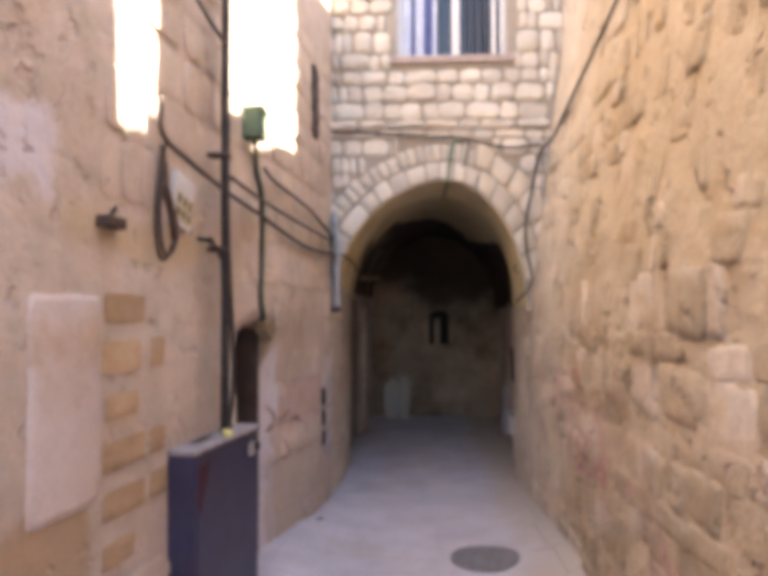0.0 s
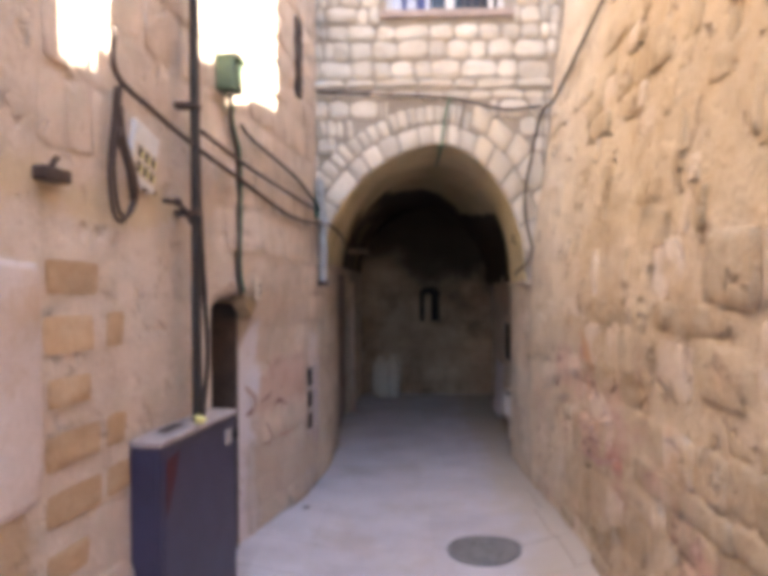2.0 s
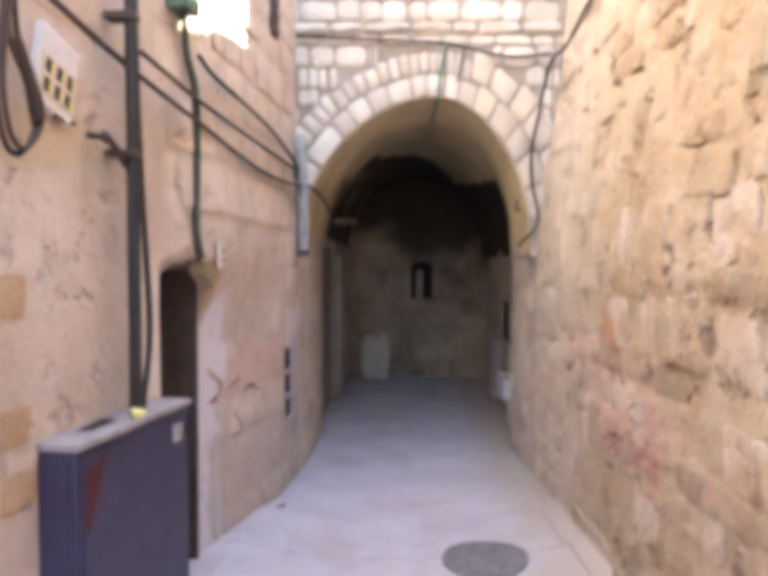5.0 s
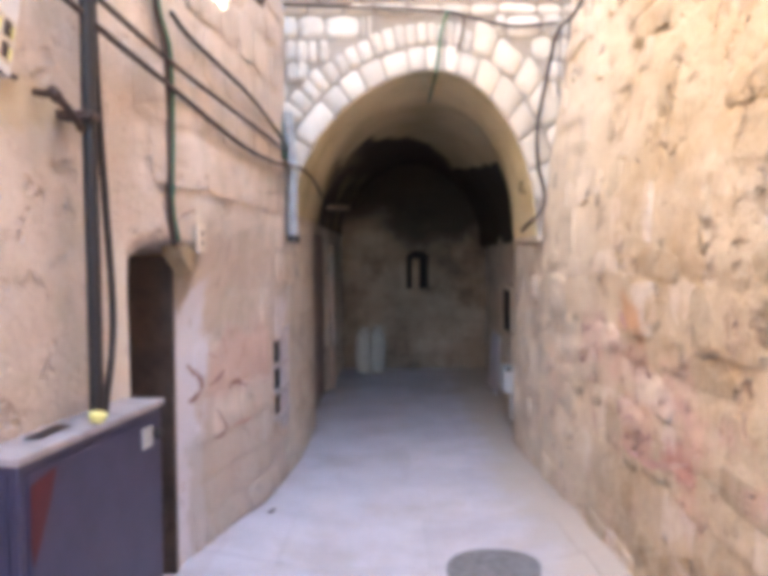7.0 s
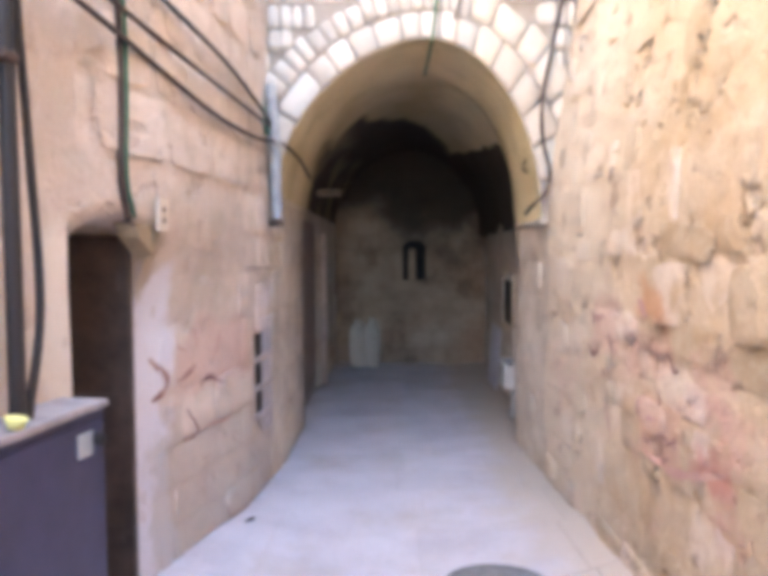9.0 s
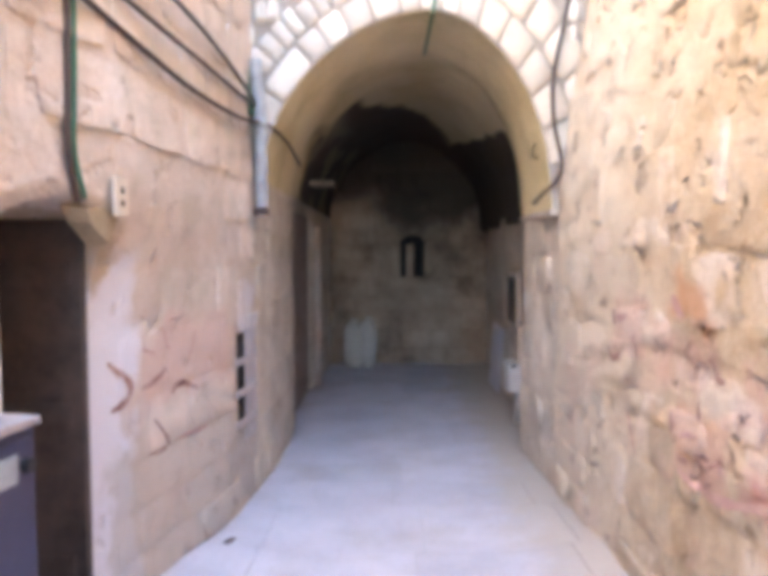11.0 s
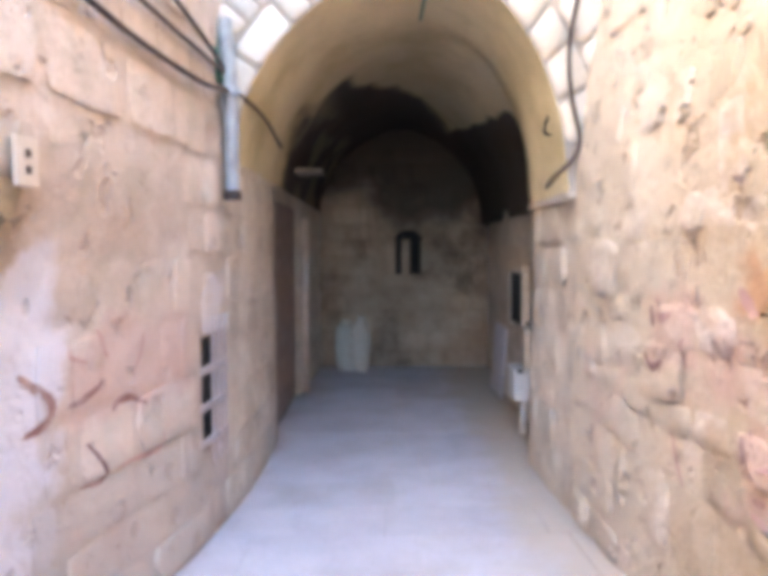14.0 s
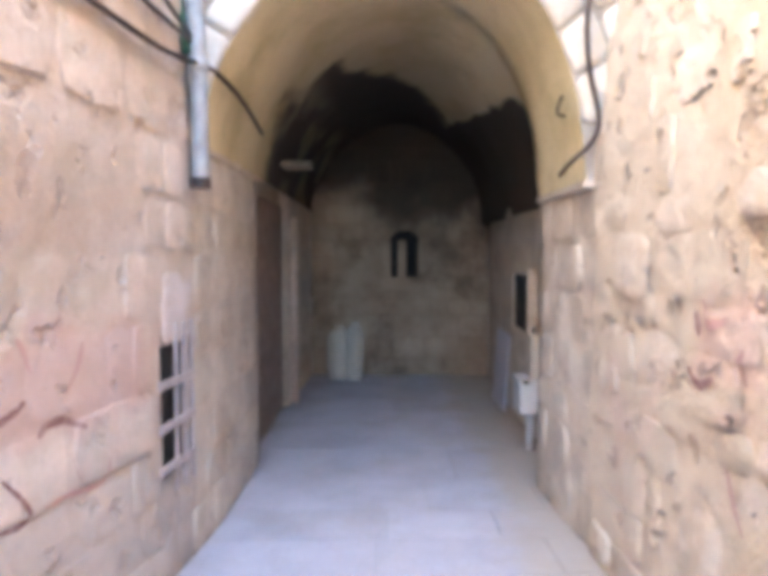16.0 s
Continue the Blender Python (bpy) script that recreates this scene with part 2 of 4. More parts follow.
M_RECESS_SHADE = plain_mat("recess_shade_brown", (0.36, 0.27, 0.22), 0.7, 0.0, 0.25, 7.0)
M_BLUE = plain_mat("blue_curtain_cloth", (0.10, 0.13, 0.32), 0.9, 0.0, 0.2)
M_CURTAIN = plain_mat("pale_curtain_cloth", (0.62, 0.66, 0.78), 0.9, 0.0, 0.1)
# near-black colour for the unlit depth of the doorway and windows
M_PAINTED_DARK = plain_mat("painted_interior_dark", (0.02, 0.016, 0.015), 0.9)
M_GLASS, _nt, _b = mat_nodes("window_glass")
_b.inputs["Base Color"].default_value = (0.03, 0.03, 0.04, 1)
_b.inputs["Roughness"].default_value = 0.12


# ---------------------------------------------------------------- mesh helpers
def part(name, bm, material, parent=None, label="", smooth_faces=False):
    me = bpy.data.meshes.new(name)
    bmesh.ops.recalc_face_normals(bm, faces=bm.faces)
    bm.to_mesh(me)
    bm.free()
    me.materials.append(material)
    if smooth_faces:
        for p in me.polygons:
            p.use_smooth = True
    ob = new(name, me)
    ob.parent = parent
    if label:
        tagged(ob, label)
    return ob


def structure(name, bm, material, label, category, smooth_faces=False):
    bmesh.ops.remove_doubles(bm, verts=bm.verts, dist=0.0004)
    return tagged(part(name, bm, material, None, "", smooth_faces), label, category, "", "structure")


def thing(name, x, y, z, label, category, group=""):
    ob = new(name)
    ob.location = (x, y, z)
    ob.empty_display_size = 0.1
    bpy.context.view_layer.update()
    return tagged(ob, label, category, group)


def under(name, bm, material, parent, label="", smooth_faces=False):
    """A part whose bmesh is in world coordinates, under a thing that stands at its base."""
    ob = part(name, bm, material, parent, label, smooth_faces)
    ob.matrix_parent_inverse = Matrix.Translation(-parent.location) if parent.type == "EMPTY" else Matrix.Identity(4)
    return ob


def box(bm, x0, x1, y0, y1, z0, z1, bevel=0.0, m=None):
    vs = [bm.verts.new((x, y, z)) for x in (x0, x1) for y in (y0, y1) for z in (z0, z1)]
    fs = [bm.faces.new([vs[i] for i in q]) for q in ((0, 1, 3, 2), (4, 6, 7, 5), (0, 4, 5, 1), (2, 3, 7, 6), (0, 2, 6, 4), (1, 5, 7, 3))]
    if bevel:
        es = {e for f in fs for e in f.edges}
        r = bmesh.ops.bevel(bm, geom=list(es), offset=bevel, segments=2, affect="EDGES", profile=0.6)
        vs = list({v for f in r["faces"] for v in f.verts} | {v for v in vs if v.is_valid})
    if m is not None:
        bmesh.ops.transform(bm, matrix=m, verts=[v for v in vs if v.is_valid])
    return bm


def tube(bm, pts, r, sides=8, r_end=None, caps=True):
    pts = [Vector(p) for p in pts]
    rings = []
    for i, p in enumerate(pts):
        d = (pts[min(i + 1, len(pts) - 1)] - pts[max(i - 1, 0)]).normalized()
        a = d.cross(Vector((0.3, 0.2, 1.0)))
        if a.length < 0.15:
            a = d.cross(Vector((1, 0, 0)))
        a.normalize()
        b = d.cross(a)
        rr = r if r_end is None else r + (r_end - r) * i / (len(pts) - 1)
        rings.append([bm.verts.new(p + rr * (math.cos(2 * math.pi * k / sides) * a + math.sin(2 * math.pi * k / sides) * b)) for k in range(sides)])
    for q, w in zip(rings, rings[1:]):
        for k in range(sides):
            bm.faces.new((q[k], q[(k + 1) % sides], w[(k + 1) % sides], w[k]))
    if caps:
        bm.faces.new(rings[0][::-1])
        bm.faces.new(rings[-1])
    return bm


def curve_points(ctrl, n=8):
    """Catmull-Rom through the control points."""
    c = [Vector(p) for p in ctrl]
    c = [c[0] * 2 - c[1]] + c + [c[-1] * 2 - c[-2]]
    out = []
    for i in range(1, len(c) - 2):
        a, b, d, e = c[i - 1:i + 3]
        for k in range(n):
            t = k / n
            out.append(0.5 * (2 * b + (d - a) * t + (2 * a - 5 * b + 4 * d - e) * t * t + (3 * b - a - 3 * d + e) * t ** 3))
    return out + [c[-2]]


def grid(bm, us, vs, fn):
    """A sheet through fn(u, v)."""
    rows = [[bm.verts.new(fn(u, v)) for v in vs] for u in us]
    for i in range(len(us) - 1):
        for j in range(len(vs) - 1):
            bm.faces.new((rows[i][j], rows[i + 1][j], rows[i + 1][j + 1], rows[i][j + 1]))
    return rows


def steps(a, b, d):
    n = max(1, round((b - a) / d))
    return [a + (b - a) * k / n for k in range(n + 1)]


# ---------------------------------------------------------------- plan
FACE = 6.74            # the gate house's front
FAR = 12.0             # the passage's end wall
APEX_X, APEX_Z = 0.34, 3.19


def left_x(y):
    return -1.15 + 0.0888 * (y - 2.96) - 0.09 * min(1.0, max(0.0, (4.86 - y) / 0.56))


def right_x(z):
    return 1.2 + 0.125 * min(max(z - 2.0, 0.0), 2.6)


def floor_z(x, y):
    side = max(0.0, abs(x - 0.15) - 0.45)
    return (0.10 if x < 0.15 else 0.17) * min(1.0, side / 0.65) ** 1.6 * min(1.0, max(0.0, (6.9 - y) / 2.0))


def arch_z(x, grow=0.0, rise=0.0):
    """Height of the gate arch's edge over x."""
    if x < APEX_X:
        a, b, n = 1.10, 1.10, 1.8
    else:
        a, b, n = 0.82 + grow, 1.29, 1.9
    t = min(1.0, abs(x - APEX_X) / (a + rise))
    return APEX_Z + rise - (b + rise) + (b + rise) * (1 - t ** n) ** (1 / n)


# floor: one sheet under the slabs
bm = bmesh.new()
grid(bm, steps(-1.9, 2.1, 0.08), steps(-8, 12.2, 0.2), lambda x, y: (x, y, floor_z(x, y) - 0.008))
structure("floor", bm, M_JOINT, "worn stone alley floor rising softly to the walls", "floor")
floor = bpy.data.objects["floor"]

# left wall, with the doorway and the barred window cut through
DOOR = (4.27, 4.86)
GRATE = (6.33, 6.69, 0.50, 1.12)


def rough(p, s, a):
    return a * (noise.noise(Vector(p) * s) + 0.5 * noise.noise(Vector(p) * s * 2.7))


def left_point(y, z, out=0.0):
    back = 0.14 * max(0.0, min(1.0, (6.1 - y) / 1.1)) * max(0.0, min(1.0, (1.86 - z) / 0.42)) if y > 4.75 else 0.0
    return (left_x(y) - back + out + rough((3.0, y, z), 1.6, 0.012), y, z)


def door_top(y):
    t = (y - DOOR[0]) / (DOOR[1] - DOOR[0])
    return 1.735 + 0.085 * (1 - (2 * t - 1) ** 2)


LEFT_TOP = 6.2
bm = bmesh.new()
grid(bm, steps(-8, DOOR[0], 0.2), steps(-0.2, LEFT_TOP, 0.2), left_point)
grid(bm, steps(DOOR[1], GRATE[0], 0.1), steps(-0.2, LEFT_TOP, 0.1), left_point)
grid(bm, steps(GRATE[1], FACE + 0.02, 0.2), steps(-0.2, LEFT_TOP, 0.2), left_point)
grid(bm, steps(GRATE[0], GRATE[1], 0.18), steps(-0.2, GRATE[2], 0.2), left_point)
grid(bm, steps(GRATE[0], GRATE[1], 0.18), steps(GRATE[3], LEFT_TOP, 0.2), left_point)
grid(bm, steps(DOOR[0], DOOR[1], 0.046), [k / 60 for k in range(61)], lambda y, t: left_point(y, door_top(y) + (LEFT_TOP - door_top(y)) * t))
# reveals
for y in DOOR:
    grid(bm, [0.0, -0.8], steps(-0.2, 1.735, 0.215), lambda o, z: left_point(y, z, o))
grid(bm, [0.0, -0.8], steps(DOOR[0], DOOR[1], 0.046), lambda o, y: left_point(y, door_top(y), o))
for y in GRATE[:2]:
    grid(bm, [0.0, -0.25], GRATE[2:], lambda o, z: left_point(y, z, o))
for z in GRATE[2:]:
    grid(bm, [0.0, -0.25], GRATE[:2], lambda o, y: left_point(y, z, o))
grid(bm, [-8, FACE], [-0.2, LEFT_TOP], lambda y, z: (left_x(y) - 0.8, y, z))
grid(bm, [0.0, -0.8], [-8, FACE], lambda o, y: left_point(y, LEFT_TOP, o))
box(bm, left_x(4.85) - 0.5, left_x(4.85) - 0.165, 4.862, 4.94, 1.5, 2.0)
wall_left = structure("wall_left", bm, M_LEFT, "pinkish weathered limestone alley wall with worn plaster", "wall", True)

# right wall, leaning back above head height, with unseen roof blocks added to shape the sun
RIGHT_TOP = 5.78


def right_point(y, z, out=0.0):
    return (right_x(z) - out + rough((9.0, y, z), 2.2, 0.035), y, z)


bm = bmesh.new()
grid(bm, steps(-8, FACE, 0.16), steps(-0.2, RIGHT_TOP, 0.16), right_point)
grid(bm, [-8, FACE], [-0.2, RIGHT_TOP], lambda y, z: (right_x(z) + 0.6, y, z))
grid(bm, [0.0, 0.6], [-8, FACE], lambda o, y: (right_x(RIGHT_TOP) + o, y, RIGHT_TOP))
wall_right = structure("wall_right", bm, M_RIGHT, "ochre rubble stone wall, rough and deeply weathered", "wall", True)
bm = bmesh.new()
# heights and gaps set so the sun falls in patches on the left wall
for a, b, c, d in ((-8, 2.74, 0.0, 1.5), (2.74, 3.0, 0.0, 0.03), (3.0, 3.30, 0.0, 0.13), (3.11, 3.30, 0.46, 1.5), (3.30, 4.02, 0.0, 1.5), (4.02, 4.40, 0.0, 0.36), (4.40, 5.32, 0.0, 0.12), (5.32, FACE + 6, 0.0, 1.75)):
    box(bm, right_x(9) + 0.01, right_x(9) + 0.55, a, b, RIGHT_TOP + c, RIGHT_TOP + d)
structure("parapet", bm, M_RIGHT, "unseen stone roof blocks added to cut the sunlight into patches", "parapet")

# gate house front with the arch and the window
WIN = (-0.15, 0.97, 4.45, 5.75)
JL, JR = -0.78, 1.16
GATE_TOP = 6.6
bm = bmesh.new()
xs = sorted(set([round(x, 4) for x in steps(JL, JR, 0.05)] + [WIN[0], WIN[1], APEX_X]))
top_at = {x: arch_z(x) for x in xs}


def sheet(x0, x1, z00, z01, z10, z11, y=FACE):
    bm.faces.new([bm.verts.new(p) for p in ((x0, y, z00), (x1, y, z01), (x1, y, z11), (x0, y, z10))])


for a, b in zip(xs, xs[1:]):
    sheet(a, b, top_at[a], top_at[b], WIN[2], WIN[2])
for a, b, c, d in ((-1.4, JL, 2.06, GATE_TOP), (JR, 2.3, 1.87, GATE_TOP), (JL, WIN[0], WIN[2], GATE_TOP), (WIN[1], JR, WIN[2], GATE_TOP), (WIN[0], WIN[1], WIN[3], GATE_TOP)):
    sheet(a, b, c, c, d, d)
for a, b, z in ((WIN[0], WIN[1], WIN[2]), (WIN[0], WIN[1], WIN[3])):
    bm.faces.new([bm.verts.new(p) for p in ((a, FACE, z), (b, FACE, z), (b, FACE + 0.3, z), (a, FACE + 0.3, z))])
for x in WIN[:2]:
    bm.faces.new([bm.verts.new(p) for p in ((x, FACE, WIN[2]), (x, FACE, WIN[3]), (x, FACE + 0.3, WIN[3]), (x, FACE + 0.3, WIN[2]))])
grid(bm, [-1.4, 2.3], [3.45, GATE_TOP], lambda x, z: (x, FACE + 0.5, z))
wall_gate = structure("wall_gate", bm, M_MORTAR, "cream rubble stone gate house front above a pointed arch", "wall")

bm = bmesh.new()
box(bm, -0.95, -0.765, FACE + 0.004, 8.28, 2.06, 2.12, 0.015)
structure("impost_left", bm, M_TUNNEL, "worn stone impost ledge under the vault", "ledge")

# passage: vault, side walls, end wall
def vault_shift(y):
    return 0.0 if y < 7.8 else 0.24


bm = bmesh.new()
ys = steps(FACE, 7.79, 0.15) + [7.81] + steps(7.95, FAR + 0.1, 0.18)
ts = [k / 36 for k in range(37)]


def vault_point(y, t, out=0.0):
    g = vault_shift(y)
    ang = math.pi * (1 - t)
    if t < 0.5:
        c = -math.cos(ang) if ang < math.pi / 2 else math.cos(math.pi - ang)
        x = APEX_X - 1.10 * abs(math.cos(ang)) ** (2 / 1.8)
        z = APEX_Z - 1.10 + 1.10 * math.sin(ang) ** (2 / 1.8)
    else:
        x = APEX_X + (0.82 + g) * abs(math.cos(ang)) ** (2 / 1.9)
        z = APEX_Z - 1.29 + 1.29 * math.sin(ang) ** (2 / 1.9)
    n = rough((x, y, z), 1.9, 0.03) * min(1.0, (y - FACE) / 0.3)
    d = Vector((x - APEX_X, 0, z - 2.0)).normalized()
    return (x + d.x * (out + n), y, z + d.z * (out + n))


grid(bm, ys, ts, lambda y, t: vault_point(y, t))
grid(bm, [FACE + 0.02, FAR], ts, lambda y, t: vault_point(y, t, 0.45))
structure("ceiling", bm, M_VAULT, "tan plastered barrel vault, blackened further in", "ceiling", True)

bm = bmesh.new()
PL = [(FACE, -0.815), (7.25, -0.778), (8.28, -0.775), (8.3, -0.88), (10.2, -0.88), (10.22, -0.82), (FAR + 0.1, -0.76)]
for (y0, x0), (y1, x1) in zip(PL, PL[1:]):
    k = max(1, round((y1 - y0) / 0.2))
    grid(bm, [j / k for j in range(k + 1)], steps(-0.1, 2.3, 0.2), lambda t, z: (x0 + (x1 - x0) * t + (rough((5, y0 + (y1 - y0) * t, z), 2.0, 0.015) if z > 0 else 0), y0 + (y1 - y0) * t, z))
grid(bm, [FACE, FAR], [-0.1, 2.3], lambda y, z: (-1.4, y, z))
wall_passage_left = structure("wall_passage_left", bm, M_TUNNEL, "dim stone passage wall with a shallow recess", "wall", True)
bm = bmesh.new()
PR = [(FACE, 1.228), (7.25, 1.178), (7.79, 1.165), (7.81, 1.40), (11.2, 1.42), (11.22, 1.5), (FAR + 0.1, 1.5)]
for (y0, x0), (y1, x1) in zip(PR, PR[1:]):
    k = max(1, round((y1 - y0) / 0.2))
    grid(bm, [j / k for j in range(k + 1)], steps(-0.1, 2.05, 0.2), lambda t, z: (x0 + (x1 - x0) * t + (rough((7, y0 + (y1 - y0) * t, z), 2.0, 0.02) if z > 0 else 0), y0 + (y1 - y0) * t, z))
grid(bm, [FACE, FAR], [-0.1, 2.05], lambda y, z: (1.9, y, z))
wall_passage_right = structure("wall_passage_right", bm, M_TUNNEL, "dim stone passage wall stepping back behind a pier", "wall", True)

FW = (0.235, 0.61, 1.25, 1.85)   # end window
bm = bmesh.new()
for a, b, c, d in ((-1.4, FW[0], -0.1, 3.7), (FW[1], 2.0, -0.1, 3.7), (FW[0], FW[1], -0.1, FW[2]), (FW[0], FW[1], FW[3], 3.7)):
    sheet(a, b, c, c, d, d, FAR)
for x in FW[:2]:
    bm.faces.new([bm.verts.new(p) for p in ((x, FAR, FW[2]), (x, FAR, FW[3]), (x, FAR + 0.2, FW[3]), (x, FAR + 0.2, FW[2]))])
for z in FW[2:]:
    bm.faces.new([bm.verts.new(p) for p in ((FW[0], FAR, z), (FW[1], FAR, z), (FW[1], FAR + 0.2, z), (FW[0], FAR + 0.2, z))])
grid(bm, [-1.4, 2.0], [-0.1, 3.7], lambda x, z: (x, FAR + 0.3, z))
wall_far = structure("wall_far", bm, M_FAR, "stone end wall of the passage, blackened above", "wall")

# the rest of the gate house and the alley's other end
bm = bmesh.new()
box(bm, -1.6, 2.3, FACE + 0.52, FAR + 0.3, GATE_TOP - 0.2, GATE_TOP)
structure("roof", bm, M_MORTAR, "flat stone roof of the gate house", "roof")
bm = bmesh.new()
box(bm, -2.6, 2.6, -8.4, -8.0, -0.2, 3.2)
structure("wall_south", bm, M_LEFT, "plain limestone wall closing the alley", "wall")

# ---------------------------------------------------------------- street furniture and fittings
def wall_frame(y, z, out=0.0):
    """A pose on the left wall: local x along the wall (away), y up, z out of the wall."""
    u = Vector((0.0888, 1, 0)).normalized()
    w = Vector((1, -0.0888, 0)).normalized()
    v = Vector((0, 0, 1))
    m = Matrix((u, v, w)).transposed().to_4x4()
    m.translation = Vector((left_x(y), y, z)) + w * out
    return m


def on_left(y, z, out=0.0):
    return Vector((left_x(y) + out, y, z))


# utility cabinet
CB = [Vector((-1.068, 3.262, 0)), Vector((-0.935, 4.095, 0))]
cu = (CB[1] - CB[0]).normalized()
cw = Vector((cu.y, -cu.x, 0))
cab_m = Matrix((cu, cw * -1, Vector((0, 0, 1)))).transposed().to_4x4()
cab_m.translation = CB[0] + Vector((0, 0, 0.02))
cl = (CB[1] - CB[0]).length
cabinet = thing("utility_cabinet", -1.0, 3.7, 0.03, "dark slate metal utility cabinet with a dusty top and red mark", "cabinet")
bm = bmesh.new()
box(bm, 0, cl, 0, 0.17, 0, 1.12, 0.006, cab_m)
under("body", bm, M_CABINET, cabinet)
bm = bmesh.new()
box(bm, -0.012, cl + 0.012, -0.014, 0.17, 1.12, 1.145, 0.005, cab_m)
under("top", bm, M_CABTOP, cabinet, "dusty grey cabinet top")
bm = bmesh.new()
box(bm, 0.03, cl - 0.02, -0.008, 0.0, 0.05, 1.09, 0.003, cab_m)
door = under("door", bm, M_CABINET, cabinet)
bm = bmesh.new()
box(bm, cl - 0.17, cl - 0.09, -0.016, -0.0085, 0.98, 1.06, 0.003, cab_m)
under("latch_plate", bm, M_GREY, door, "pale grey latch plate")
bm = bmesh.new()
vs = [bm.verts.new(cab_m @ Vector(p)) for p in ((0.04, -0.0095, 1.05), (0.16, -0.0095, 1.075), (0.13, -0.0095, 0.98), (0.075, -0.0095, 0.86), (0.045, -0.0095, 0.80), (0.035, -0.0095, 0.88))]
f = bm.faces.new(vs)
r = bmesh.ops.extrude_face_region(bm, geom=[f])
bmesh.ops.translate(bm, vec=cw * 0.002, verts=[v for v in r["geom"] if isinstance(v, bmesh.types.BMVert)])
under("red_mark", bm, M_RED, door, "faded dark red painted mark")
bm = bmesh.new()
tube(bm, [cab_m @ Vector((cl - 0.055, 0.0, 1.02)), cab_m @ Vector((cl - 0.055, -0.03, 1.02))], 0.022, 10)
under("knob", bm, M_BLACK, door, "black turning knob")
bm = bmesh.new()
box(bm, -0.006, 0.0, 0.03, 0.15, 0.05, 1.09, 0.003, cab_m)
under("side_panel", bm, M_CABINET, cabinet)

cup = thing("plastic_cup", -1.02, 3.69, 1.166, "crushed yellow plastic cup on the cabinet", "cup")
bm = bmesh.new()
tube(bm, [(-1.02, 3.69, 1.167), (-1.018, 3.69, 1.18), (-1.016, 3.688, 1.193)], 0.022, 12, 0.031, True)
under("cup_body", bm, M_YELLOW, cup, "", True)
bm = bmesh.new()
tube(bm, [(-1.016, 3.688, 1.193), (-1.015, 3.688, 1.198)], 0.033, 12)
under("rim", bm, M_YELLOW, cup)
scrap = thing("cardboard_scrap", -1.12, 3.55, 1.166, "flattened dark cardboard scrap on the cabinet", "cardboard")
bm = bmesh.new()
grid(bm, steps(-0.09, 0.09, 0.045), steps(-0.03, 0.03, 0.02), lambda a, b: (-1.12 + b + 0.1 * a, 3.55 + a, 1.168 + 0.01 * abs(noise.noise(Vector((a * 20, b * 20, 0))))))
bmesh.ops.solidify(bm, geom=bm.faces[:], thickness=0.004)
under("sheet", bm, M_BROWN, scrap)

# black riser pipe and the cable beside it
riser = thing("riser_pipe", -1.1, 3.78, 1.1, "thick black riser pipe clamped to the wall", "pipe")
bm = bmesh.new()
tube(bm, curve_points([(-1.06, 3.76, 0.02), (-1.055, 3.77, 1.3), (-1.06, 3.775, 2.3), (-1.06, 3.77, 3.2), (-1.06, 3.775, 4.2), (-1.06, 3.77, 5.8)], 5), 0.026, 10)
under("pipe", bm, M_BLACK, riser, "", True)
for z in (2.225, 2.78):
    bm = bmesh.new()
    box(bm, -1.155, -1.03, 3.72, 3.80, z, z + 0.03, 0.006)
    under("clamp", bm, M_BROWN, riser, "rusty pipe clamp")
riser_cable = thing("riser_cable", -1.06, 3.87, 1.1, "thin black cable running down beside the pipe", "cable")
bm = bmesh.new()
tube(bm, curve_points([(-1.04, 3.80, 1.17), (-1.03, 3.87, 1.5), (-1.06, 3.89, 2.0), (-1.07, 3.86, 2.5), (-1.07, 3.845, 3.2), (-1.07, 3.84, 5.6)], 6), 0.014, 8)
under("cable", bm, M_BLACK, riser_cable, "", True)
valve = thing("wall_bracket", -1.12, 3.66, 2.2, "short dark iron bracket on the wall", "bracket")
bm = bmesh.new()
tube(bm, curve_points([(-1.17, 3.62, 2.29), (-1.09, 3.60, 2.27), (-1.07, 3.68, 2.22), (-1.08, 3.76, 2.19)], 4), 0.014, 6)
tube(bm, [(-1.09, 3.60, 2.27), (-1.08, 3.55, 2.275)], 0.022, 8)
under("arm", bm, M_BROWN, valve, "", True)

# brown block and rod stand in for a small shaded niche
stub = thing("niche_block", -1.2, 2.68, 2.24, "brown block and rod added for a dark niche in the wall", "bracket")
bm = bmesh.new()
box(bm, -0.075, 0.085, -0.04, 0.012, -0.02, 0.05, 0.012, wall_frame(2.68, 2.28))
under("plate", bm, M_BROWN, stub)
bm = bmesh.new()
tube(bm, [wall_frame(2.68, 2.28) @ Vector((-0.02, 0.0, 0.02)), wall_frame(2.68, 2.28) @ Vector((-0.01, 0.05, 0.05))], 0.012, 6)
under("rod", bm, M_BROWN, stub)

# green box and its drop cable
gbox = thing("junction_box", -1.0, 4.42, 3.08, "green painted metal junction box on the wall", "box")
gm = wall_frame(4.40, 3.04)
bm = bmesh.new()
box(bm, -0.085, 0.085, 0.0, 0.19, 0.0, 0.12, 0.015, gm)
under("body", bm, M_BOX, gbox)
bm = bmesh.new()
box(bm, -0.092, 0.092, 0.185, 0.215, -0.0, 0.135, 0.008, gm)
under("hood", bm, M_BOX, gbox)
bm = bmesh.new()
tube(bm, [gm @ Vector((0.0, -0.04, 0.06)), gm @ Vector((0.0, 0.005, 0.06))], 0.018, 8)
